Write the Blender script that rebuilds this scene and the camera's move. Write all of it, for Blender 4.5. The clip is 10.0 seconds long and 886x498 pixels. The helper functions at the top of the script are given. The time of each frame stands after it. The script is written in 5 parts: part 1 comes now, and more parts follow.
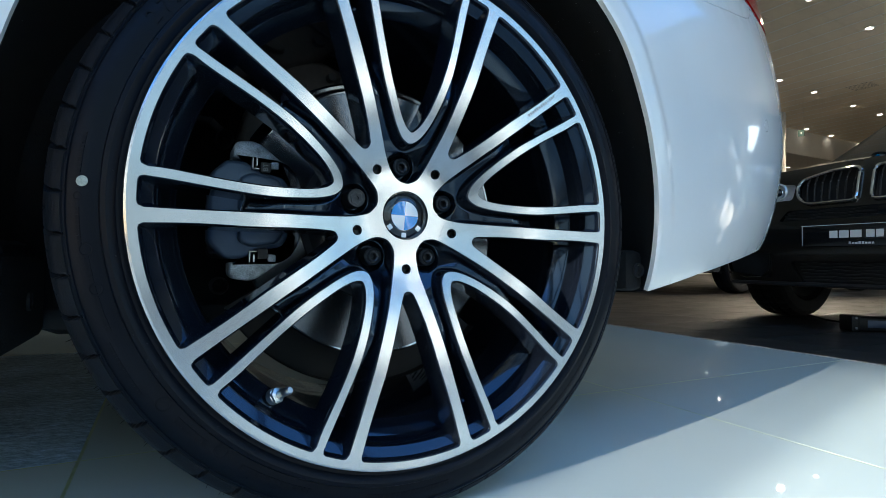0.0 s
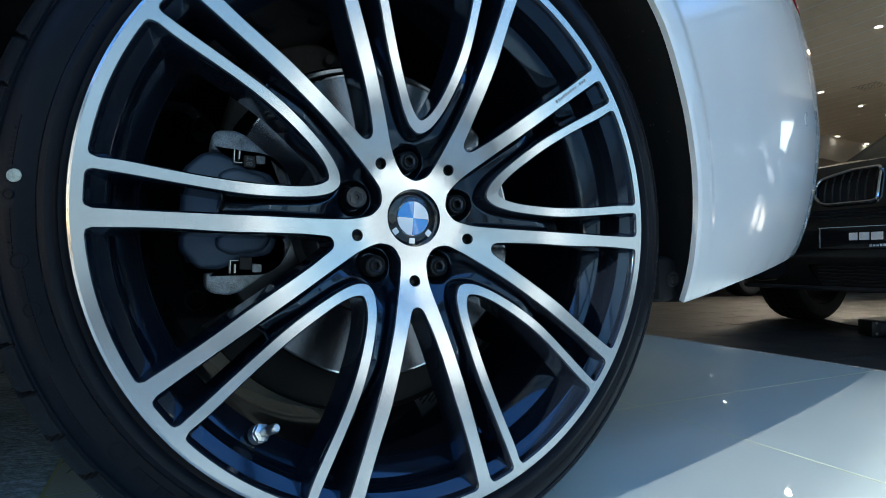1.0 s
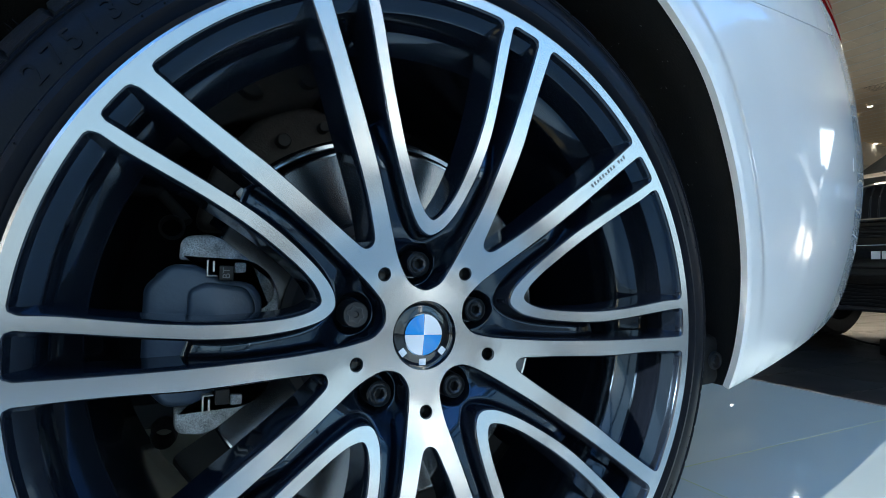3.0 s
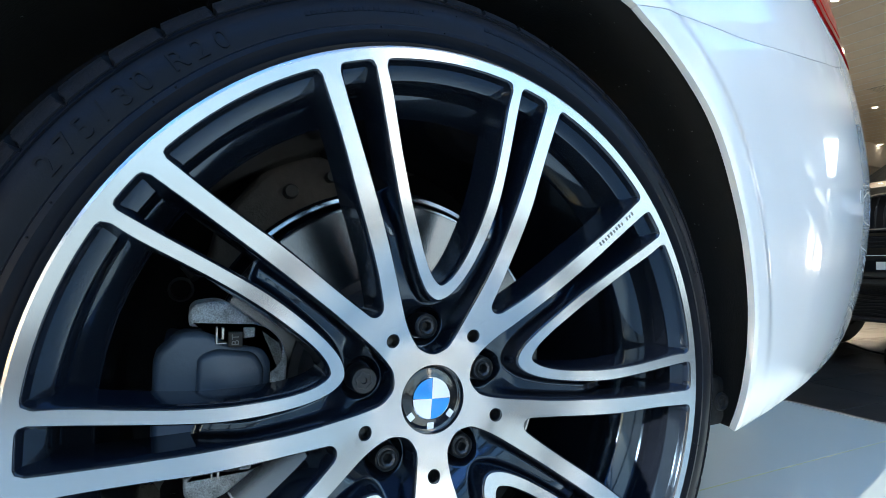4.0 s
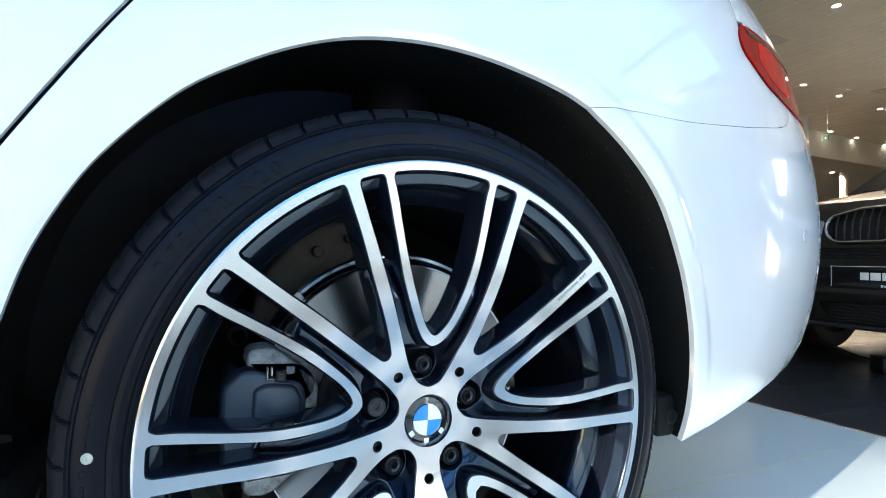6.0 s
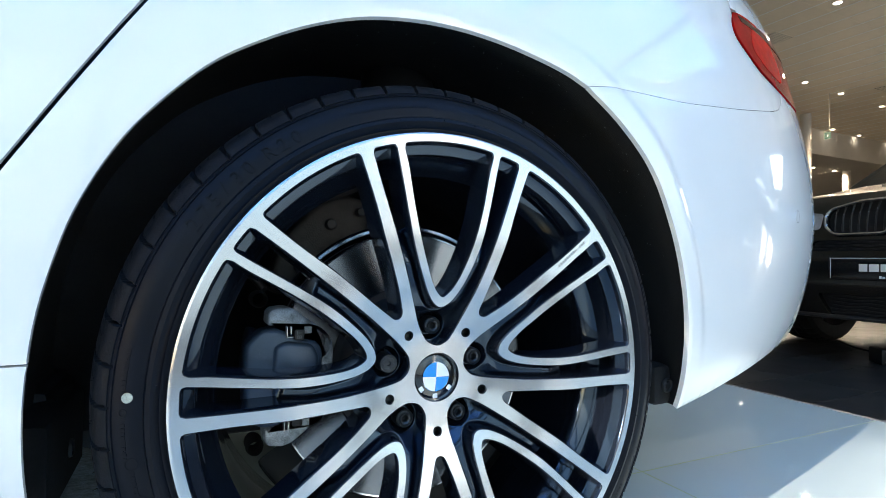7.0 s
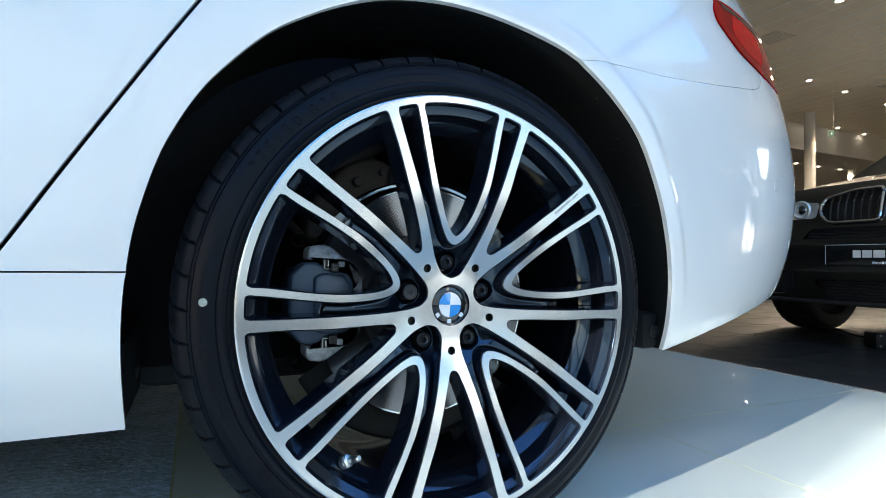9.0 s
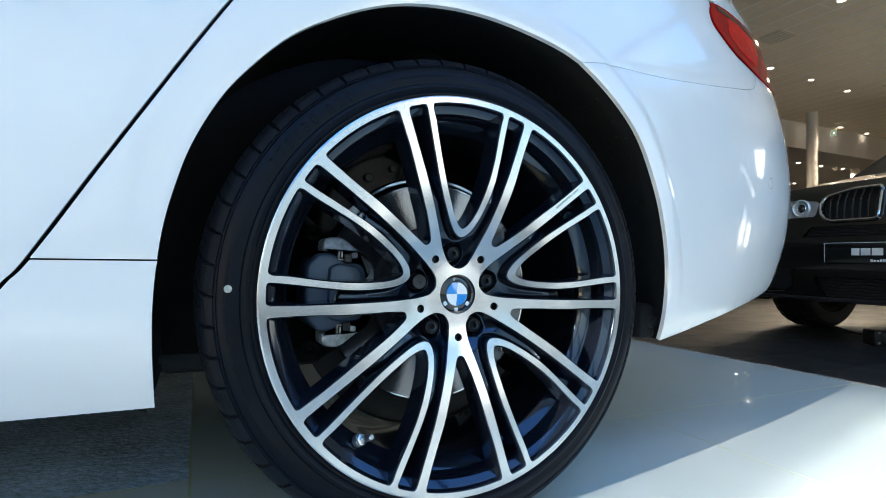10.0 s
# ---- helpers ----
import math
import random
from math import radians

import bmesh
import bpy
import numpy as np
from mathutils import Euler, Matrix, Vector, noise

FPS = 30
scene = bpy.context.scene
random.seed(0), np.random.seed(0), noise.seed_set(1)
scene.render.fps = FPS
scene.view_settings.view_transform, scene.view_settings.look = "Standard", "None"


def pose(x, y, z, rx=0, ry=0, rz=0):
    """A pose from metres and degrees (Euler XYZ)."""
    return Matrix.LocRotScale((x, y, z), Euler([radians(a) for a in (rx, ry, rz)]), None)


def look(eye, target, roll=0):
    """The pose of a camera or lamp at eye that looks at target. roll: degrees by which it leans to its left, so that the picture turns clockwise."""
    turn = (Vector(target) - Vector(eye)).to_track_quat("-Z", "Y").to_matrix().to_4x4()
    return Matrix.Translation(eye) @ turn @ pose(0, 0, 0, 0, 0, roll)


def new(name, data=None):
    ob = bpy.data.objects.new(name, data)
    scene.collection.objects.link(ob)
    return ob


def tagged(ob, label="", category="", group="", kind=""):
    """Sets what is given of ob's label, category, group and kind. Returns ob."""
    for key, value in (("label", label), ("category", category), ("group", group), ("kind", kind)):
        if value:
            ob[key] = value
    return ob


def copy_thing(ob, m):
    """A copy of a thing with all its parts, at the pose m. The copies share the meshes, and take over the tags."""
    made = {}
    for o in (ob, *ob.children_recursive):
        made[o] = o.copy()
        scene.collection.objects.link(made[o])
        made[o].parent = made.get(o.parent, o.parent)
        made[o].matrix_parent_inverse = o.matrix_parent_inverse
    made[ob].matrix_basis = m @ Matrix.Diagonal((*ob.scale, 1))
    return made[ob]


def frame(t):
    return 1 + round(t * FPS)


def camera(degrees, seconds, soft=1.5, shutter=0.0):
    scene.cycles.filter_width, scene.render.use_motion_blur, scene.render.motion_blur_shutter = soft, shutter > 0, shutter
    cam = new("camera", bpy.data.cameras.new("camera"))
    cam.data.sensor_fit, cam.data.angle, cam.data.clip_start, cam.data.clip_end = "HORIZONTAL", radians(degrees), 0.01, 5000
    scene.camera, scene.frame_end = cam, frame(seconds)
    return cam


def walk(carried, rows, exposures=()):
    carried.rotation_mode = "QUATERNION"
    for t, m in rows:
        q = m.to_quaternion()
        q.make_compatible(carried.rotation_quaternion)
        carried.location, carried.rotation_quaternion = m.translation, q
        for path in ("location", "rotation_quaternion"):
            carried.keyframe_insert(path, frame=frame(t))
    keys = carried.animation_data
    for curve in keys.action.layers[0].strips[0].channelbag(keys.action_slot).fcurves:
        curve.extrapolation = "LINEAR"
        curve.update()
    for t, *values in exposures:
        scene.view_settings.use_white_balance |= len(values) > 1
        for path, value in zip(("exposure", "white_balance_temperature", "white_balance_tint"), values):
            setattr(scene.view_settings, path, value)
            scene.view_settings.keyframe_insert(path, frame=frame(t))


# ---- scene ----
from mathutils.geometry import delaunay_2d_cdt

cam = camera(79.72, 10.0, 0.5)
# seconds, place, degrees turned to the right, up and leaning
EXPOSURES = [(0.0, 0.24, 6300, 6.5), (2.0, 0.06, 5960, 5.5), (3.5, 0.80, 6560, 8.5), (5.5, 1.20, 6880, 11.5), (7.0, 1.0, 6830, 11.5), (10.0, 0.66, 6700, 9.5)]
ROWS = [
    (0.0, -0.2346, -0.5453, 0.2756, 27.30, 1.49, 0.80),
    (0.5, -0.2215, -0.5079, 0.2650, 27.13, 1.75, 0.63),
    (1.0, -0.2052, -0.4617, 0.2842, 27.05, 1.64, 0.79),
    (1.5, -0.1853, -0.4275, 0.3062, 26.92, 1.63, 0.69),
    (2.0, -0.1846, -0.4070, 0.3285, 26.78, 1.62, 0.65),
    (3.5, -0.1761, -0.3805, 0.4132, 26.55, 1.44, 0.63),
    (4.0, -0.1834, -0.3826, 0.4381, 26.38, 1.32, 0.74),
    (4.5, -0.1868, -0.3962, 0.4691, 26.41, 1.25, 0.78),
    (5.0, -0.1977, -0.4271, 0.4992, 26.02, 1.21, 0.67),
    (5.5, -0.2171, -0.4794, 0.5037, 25.82, 1.05, 0.79),
    (7.0, -0.2540, -0.5436, 0.4616, 25.47, 1.06, 0.71),
    (7.5, -0.2649, -0.5678, 0.4370, 25.30, 1.19, 0.71),
    (8.0, -0.2807, -0.5797, 0.4323, 25.18, 1.08, 0.76),
    (8.5, -0.2952, -0.6087, 0.4061, 25.04, 1.16, 0.69),
    (9.0, -0.3074, -0.6330, 0.3871, 24.92, 1.21, 0.69),
    (9.5, -0.3172, -0.6546, 0.3767, 24.80, 1.25, 0.63),
    (10.0, -0.3308, -0.6665, 0.3761, 24.69, 1.14, 0.77),
]
walk(cam, [(t, pose(x, y, z, 0, 0, -yaw) @ pose(0, 0, 0, 90 + pitch) @ pose(0, 0, 0, 0, 0, roll)) for t, x, y, z, yaw, pitch, roll in ROWS], EXPOSURES)

# ---- light ----
SUN_TURN, SUN_UP = 15.2, 14.0
world = bpy.data.worlds.new("sky")
scene.world = world
world.use_nodes = True
_sky = world.node_tree.nodes.new("ShaderNodeTexSky")
_sky.sky_type, _sky.sun_disc = "NISHITA", False
_sky.sun_elevation, _sky.sun_rotation = radians(SUN_UP), radians(270 - SUN_TURN)
world.node_tree.links.new(_sky.outputs[0], world.node_tree.nodes["Background"].inputs[0])
world.node_tree.nodes["Background"].inputs[1].default_value = 0.12


def lamp(name, kind, m, energy, color, **more):
    data = bpy.data.lights.new(name, kind)
    data.energy, data.color = energy, color
    for key, value in more.items():
        if key == "angle":
            data.angle = value
        elif key == "size":
            data.shape, data.size, data.size_y = "RECTANGLE", value[0], value[1]
    ob = new(name, data)
    ob.matrix_world = m
    return ob


# the low sun comes through the side glazing, along the car; the sky's light in its openings
lamp("sun", "SUN", look((0, 0, 0), (math.cos(radians(SUN_TURN)), math.sin(radians(SUN_TURN)), -math.tan(radians(SUN_UP)))), 15.0, (1.0, 0.97, 0.92), angle=radians(0.9))


# ---- materials ----
def material(name, color, rough=0.5, metal=0.0, coat=0.0, scale=60.0, vary=0.08, bump=0.0, bump_scale=400.0, rough_vary=0.0, emit=None, alpha=None, ior=None, aniso=0.0, spec=None, transmission=0.0, coat_rough=0.03, tint=None):
    """A surface with colour variation at two scales, a roughness that varies, and fine relief."""
    m = bpy.data.materials.new(name)
    m.use_nodes = True
    nt = m.node_tree
    b = nt.nodes["Principled BSDF"]
    b.inputs["Roughness"].default_value, b.inputs["Metallic"].default_value = rough, metal
    b.inputs["Coat Weight"].default_value, b.inputs["Coat Roughness"].default_value = coat, coat_rough
    b.inputs["Transmission Weight"].default_value = transmission
    if tint:
        b.inputs["Specular Tint"].default_value = (*tint, 1)
    if ior:
        b.inputs["IOR"].default_value = ior
    if spec is not None:
        b.inputs["Specular IOR Level"].default_value = spec
    co = nt.nodes.new("ShaderNodeTexCoord")
    n1, n2, mix, ramp = (nt.nodes.new("ShaderNode" + k) for k in ("TexNoise", "TexNoise", "Math", "MapRange"))
    n1.inputs["Scale"].default_value, n2.inputs["Scale"].default_value = scale, scale * 0.13
    n1.inputs["Detail"].default_value = 6
    for n in (n1, n2):
        nt.links.new(co.outputs["Object"], n.inputs["Vector"])
    mix.operation = "ADD"
    nt.links.new(n1.outputs["Fac"], mix.inputs[0])
    nt.links.new(n2.outputs["Fac"], mix.inputs[1])
    ramp.inputs["From Min"].default_value, ramp.inputs["From Max"].default_value = 0.6, 1.4
    ramp.inputs["To Min"].default_value, ramp.inputs["To Max"].default_value = 1 - vary, 1 + vary
    nt.links.new(mix.outputs[0], ramp.inputs["Value"])
    hsv = nt.nodes.new("ShaderNodeHueSaturation")
    hsv.inputs["Color"].default_value = (*color, 1)
    nt.links.new(ramp.outputs[0], hsv.inputs["Value"])
    nt.links.new(hsv.outputs[0], b.inputs["Base Color"])
    if rough_vary:
        rr = nt.nodes.new("ShaderNodeMapRange")
        rr.inputs["From Min"].default_value, rr.inputs["From Max"].default_value = 0.3, 0.7
        rr.inputs["To Min"].default_value, rr.inputs["To Max"].default_value = max(0.02, rough - rough_vary), rough + rough_vary
        nt.links.new(n2.outputs["Fac"], rr.inputs["Value"])
        nt.links.new(rr.outputs[0], b.inputs["Roughness"])
    if bump:
        n3, bp = nt.nodes.new("ShaderNodeTexNoise"), nt.nodes.new("ShaderNodeBump")
        n3.inputs["Scale"].default_value, n3.inputs["Detail"].default_value = bump_scale, 4
        nt.links.new(co.outputs["Object"], n3.inputs["Vector"])
        bp.inputs["Strength"].default_value, bp.inputs["Distance"].default_value = min(bump, 1.0), 0.001 * max(bump, 1.0)
        nt.links.new(n3.outputs["Fac"], bp.inputs["Height"])
        nt.links.new(bp.outputs[0], b.inputs["Normal"])
    if aniso:
        tg = nt.nodes.new("ShaderNodeTangent")
        tg.direction_type, tg.axis = "RADIAL", "Y"
        b.inputs["Anisotropic"].default_value, b.inputs["Anisotropic Rotation"].default_value = aniso, 0.25
        nt.links.new(tg.outputs[0], b.inputs["Tangent"])
    if emit:
        b.inputs["Emission Color"].default_value, b.inputs["Emission Strength"].default_value = (*emit[0], 1), emit[1]
    return m


white_paint = material("white paint", (0.80, 0.80, 0.79), 0.25, coat=1.0, vary=0.01, scale=8)
machined = material("machined aluminium", (0.535, 0.56, 0.595), 0.22, 1.0, vary=0.04, scale=30, aniso=0.6, rough_vary=0.03)
# black lacquer; blue sky reflection is put into its base and specular tint
black_gloss = material("sky-tinted black wheel lacquer", (0.0060, 0.0084, 0.0138), 0.10, coat=0.42, vary=0.2, scale=80, bump=0.02, bump_scale=900, spec=0.55, coat_rough=0.035, tint=(0.42, 0.68, 1.0))
rubber = material("tyre rubber", (0.0036, 0.0050, 0.0086), 0.36, vary=0.2, scale=90, bump=0.10, bump_scale=700, rough_vary=0.05, spec=0.12)
rubber_marks = material("raised rubber marks", (0.0042, 0.0052, 0.0080), 0.45, vary=0.3, scale=90, spec=0.1)
rubber_dusty = material("dusty shoulder rubber", (0.0064, 0.0074, 0.0100), 0.55, vary=0.4, scale=160, bump=0.4, bump_scale=500, spec=0.2)
# bright metal that stands in for highlights along the brake's edges
shield_metal = material("bright edge highlight metal", (0.70, 0.72, 0.75), 0.16, 1.0, vary=0.15, scale=120)
mark_grey = material("mid grey steel", (0.17, 0.17, 0.18), 0.4, 0.8, vary=0.2)
rubber_worn = material("rubber mould marks", (0.008, 0.008, 0.0085), 0.30, vary=0.2, scale=90)
felt = material("black wheel house felt", (0.0064, 0.0067, 0.0074), 0.95, vary=0.4, scale=150, bump=0.8, bump_scale=350)
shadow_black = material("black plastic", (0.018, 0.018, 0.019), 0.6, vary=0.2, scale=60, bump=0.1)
gap_black = material("black rubber seal", (0.006, 0.006, 0.006), 0.7)
steel = material("brake disc steel", (0.175, 0.188, 0.208), 0.26, 1.0, vary=0.10, scale=40, aniso=0.7)
cast_steel = material("cast iron", (0.52, 0.55, 0.58), 0.6, 0.6, vary=0.65, scale=800, bump=1.0, bump_scale=800)
caliper_paint = material("blue grey caliper paint", (0.056, 0.086, 0.135), 0.42, 0.3, vary=0.12, scale=60, bump=0.15, bump_scale=300)
dark_steel = material("dark steel", (0.06, 0.06, 0.065), 0.45, 0.7, vary=0.25, scale=60, bump=0.2)
bolt_black = material("blackened bolt steel", (0.020, 0.023, 0.028), 0.36, 0.4, vary=0.25, scale=90, bump=0.1, bump_scale=600)
# paler than the bolt, for socket and star outlines
bolt_edge = material("paler bolt edge", (0.060, 0.064, 0.072), 0.38, 0.6, vary=0.2)
zinc = material("zinc plated steel", (0.62, 0.61, 0.58), 0.40, 1.0, vary=0.15)
chrome = material("chrome", (0.85, 0.85, 0.86), 0.06, 1.0, vary=0.01)
enamel_blue = material("blue enamel", (0.006, 0.26, 0.68), 0.2, coat=1.0, vary=0.02)
enamel_white = material("white enamel", (0.78, 0.80, 0.82), 0.2, coat=1.0, vary=0.02)
enamel_black = material("black enamel", (0.01, 0.01, 0.011), 0.15, coat=1.0)
red_glass = material("red lamp glass", (0.36, 0.003, 0.003), 0.05, vary=0.3, scale=40, ior=1.2, spec=0.25)
red_inner = material("bright red reflector", (0.58, 0.004, 0.004), 0.06, vary=0.3, scale=60, ior=1.2, spec=0.25)
glass_tile = material("white backed glass", (0.56, 0.635, 0.605), 0.025, coat=0.0, vary=0.02, scale=5)
textured_tile = material("textured glass", (0.45, 0.62, 0.78), 0.20, vary=0.45, scale=60, bump=5.0, bump_scale=75)
joint_seal = material("greenish glass edge", (0.36, 0.42, 0.21), 0.4, vary=0.2)
floor_tile = material("dark grey floor tile", (0.0265, 0.0248, 0.0235), 0.42, vary=0.12, scale=20, rough_vary=0.08, bump=0.05)
grout = material("light grout", (0.07, 0.067, 0.063), 0.8, vary=0.2)
ceiling_panel = material("beige grey ceiling panel", (0.88, 0.77, 0.60), 0.85, vary=0.04, scale=12, bump=0.2)
ceiling_joint = material("pale ceiling joint", (0.95, 0.93, 0.88), 0.7, vary=0.03)
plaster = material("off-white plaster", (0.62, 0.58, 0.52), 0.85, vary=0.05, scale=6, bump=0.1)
dark_paint = material("black metallic paint", (0.011, 0.0092, 0.0076), 0.22, 0.0, coat=1.0, vary=0.15, scale=200)
slat_grey = material("satin grey slat", (0.06, 0.058, 0.055), 0.3, 0.5, vary=0.1)
lamp_glow = material("lamp glass", (0.9, 0.9, 0.85), 0.4, emit=((1.0, 0.93, 0.80), 18.0))
lamp_ring_mat = material("pale lamp ring", (0.7, 0.72, 0.74), 0.2, 0.3, coat=1.0)
lamp_inside = material("bright lamp inside", (0.62, 0.62, 0.64), 0.28, 0.35, coat=1.0, vary=0.3, scale=45)
plate_white = material("plate white", (0.75, 0.76, 0.77), 0.4, vary=0.03)
dark_glass = material("dark tinted glass", (0.01, 0.012, 0.013), 0.04, coat=0.5)
rim_grey = material("grey alloy", (0.11, 0.11, 0.115), 0.35, 0.9, vary=0.1)
charger_blue = material("dark blue print", (0.03, 0.05, 0.10), 0.35, vary=0.3, scale=150)
# faint emission replaces daylight falling on the yard panel
outdoors = material("glowing yard backdrop", (0.10, 0.11, 0.11), 0.9, vary=0.5, scale=1.2, emit=((0.70, 0.85, 1.0), 0.12))
case_black = material("black moulded case", (0.006, 0.006, 0.0065), 0.5, vary=0.2, spec=0.3)
vent_grey = material("vent grey", (0.14, 0.13, 0.115), 0.6)
nickel = material("nickel plate", (0.80, 0.79, 0.76), 0.35, 1.0, vary=0.1)
# unseen walls toned darker and cooler than the plaster to dim warm reflections
cool_wall = material("cool grey low-bounce wall", (0.20, 0.22, 0.25), 0.85, vary=0.06, scale=4, bump=0.1)
# paler than the other rubber, in place of side light on the tread
tread_grey = material("side-lit tread rubber", (0.015, 0.0145, 0.014), 0.6, vary=0.3, scale=120, spec=0.3)
steel_edge = material("brushed edge strip", (0.24, 0.24, 0.24), 0.55, 0.6, vary=0.1)


# ---- mesh helpers ----
def part(name, bm, mat, parent=None, label="", smooth_it=True, sharp=38):
    me = bpy.data.meshes.new(name)
    bmesh.ops.recalc_face_normals(bm, faces=bm.faces)
    bm.to_mesh(me)
    bm.free()
    if mat:
        me.materials.append(mat)
    if smooth_it:
        me.polygons.foreach_set("use_smooth", [True] * len(me.polygons))
        me.set_sharp_from_angle(angle=radians(sharp))
    ob = new(name, me)
    if parent:
        ob.parent = parent
    if label:
        ob["label"] = label
    return ob


def thing(name, label, category, group="", kind="", m=None):
    ob = tagged(new(name), label, category, group, kind)
    if m is not None:
        ob.matrix_world = m
    return ob


def box(x0, x1, y0, y1, z0, z1, bevel=0.0, bm=None, seg=2):
    bm2 = bmesh.new()
    bmesh.ops.create_cube(bm2, size=1)
    for v in bm2.verts:
        v.co = ((x0 + x1) / 2 + v.co.x * (x1 - x0), (y0 + y1) / 2 + v.co.y * (y1 - y0), (z0 + z1) / 2 + v.co.z * (z1 - z0))
    if bevel:
        bmesh.ops.bevel(bm2, geom=bm2.edges[:], offset=bevel, segments=seg, affect="EDGES", profile=0.5)
    if bm is None:
        return bm2
    join(bm, bm2)
    return bm


def join(bm, other, m=None):
    if m is not None:
        bmesh.ops.transform(other, matrix=m, verts=other.verts)
    me = bpy.data.meshes.new("scrap")
    other.to_mesh(me)
    other.free()
    bm.from_mesh(me)
    bpy.data.meshes.remove(me)
    return bm


def lathe(profile, n=96, a0=0.0, a1=360.0, close=False):
    """Turns (radius, y) pairs about the y axis."""
    bm = bmesh.new()
    full = abs(a1 - a0) >= 360
    rings = []
    for i in range(n if full else n + 1):
        a = radians(a0 + (a1 - a0) * i / n)
        rings.append([bm.verts.new((r * math.cos(a), y, r * math.sin(a))) for r, y in profile])
    m = len(profile)
    for i in range(n):
        A, B = rings[i], rings[(i + 1) % len(rings)]
        for j in range(m if close else m - 1):
            k = (j + 1) % m
            bm.faces.new((A[j], A[k], B[k], B[j]))
    if close and not full:
        bm.faces.new(rings[0])
        bm.faces.new(rings[-1][::-1])
    bmesh.ops.remove_doubles(bm, verts=bm.verts, dist=1e-6)
    return bm


def tube(points, radius, n=8, caps=True):
    """A round bar along points."""
    bm = bmesh.new()
    pts = [Vector(p) for p in points]
    rings = []
    for i, p in enumerate(pts):
        d = (pts[min(i + 1, len(pts) - 1)] - pts[max(i - 1, 0)]).normalized()
        a = d.cross(Vector((0, 0, 1)) if abs(d.z) < 0.9 else Vector((1, 0, 0))).normalized()
        b = d.cross(a)
        r = radius[i] if isinstance(radius, (list, tuple)) else radius
        rings.append([bm.verts.new(p + r * (a * math.cos(2 * math.pi * k / n) + b * math.sin(2 * math.pi * k / n))) for k in range(n)])
    for A, B in zip(rings, rings[1:]):
        for k in range(n):
            bm.faces.new((A[k], A[(k + 1) % n], B[(k + 1) % n], B[k]))
    if caps:
        bm.faces.new(rings[0][::-1])
        bm.faces.new(rings[-1])
    return bm


def resample(poly, step, closed=True):
    pts = [np.array(p, float) for p in poly]
    if closed:
        pts.append(pts[0])
    out = []
    for a, b in zip(pts, pts[1:]):
        n = max(1, int(np.hypot(*(b - a)) / step + 0.5))
        out += [tuple(a + (b - a) * i / n) for i in range(n)]
    return out if closed else out + [tuple(pts[-1])]


def rounded(poly, radius, n=5):
    """A closed polygon with its corners rounded; radius may be a list."""
    out = []
    k = len(poly)
    for i in range(k):
        p, a, b = Vector(poly[i]), Vector(poly[i - 1]), Vector(poly[(i + 1) % k])
        r = radius[i] if isinstance(radius, (list, tuple)) else radius
        r = min(r, (a - p).length * 0.48, (b - p).length * 0.48)
        if r < 1e-5:
            out.append(tuple(p))
            continue
        s, e = p + (a - p).normalized() * r, p + (b - p).normalized() * r
        for j in range(n + 1):
            t = j / n
            out.append(tuple(s * (1 - t) ** 2 + p * 2 * t * (1 - t) + e * t * t))
    return out


def spline(points, n=8):
    """A smooth open curve through points."""
    P = [np.array(p, float) for p in points]
    P = [2 * P[0] - P[1]] + P + [2 * P[-1] - P[-2]]
    out = []
    for i in range(1, len(P) - 2):
        for j in range(n):
            t = j / n
            a, b, c, d = P[i - 1:i + 3]
            out.append(tuple(0.5 * (2 * b + (c - a) * t + (2 * a - 5 * b + 4 * c - d) * t * t + (3 * b - a - 3 * c + d) * t ** 3)))
    return out + [tuple(P[-2])]


def inside(poly, x, y):
    P = np.array(poly)
    Q = np.roll(P, -1, 0)
    hit = np.zeros(np.shape(x), bool)
    for (x0, y0), (x1, y1) in zip(P, Q):
        if y0 != y1:
            hit ^= ((y0 > y) != (y1 > y)) & (x < (x1 - x0) * (y - y0) / (y1 - y0) + x0)
    return hit


def near(poly, x, y, d):
    """Which points lie closer than d to the outline."""
    P = np.array(poly)
    Q = np.roll(P, -1, 0)
    out = np.full(np.shape(x), 1e9)
    for a, b in zip(P, Q):
        v = b - a
        t = np.clip(((x - a[0]) * v[0] + (y - a[1]) * v[1]) / max(v @ v, 1e-12), 0, 1)
        out = np.minimum(out, np.hypot(x - a[0] - t * v[0], y - a[1] - t * v[1]))
    return out < d


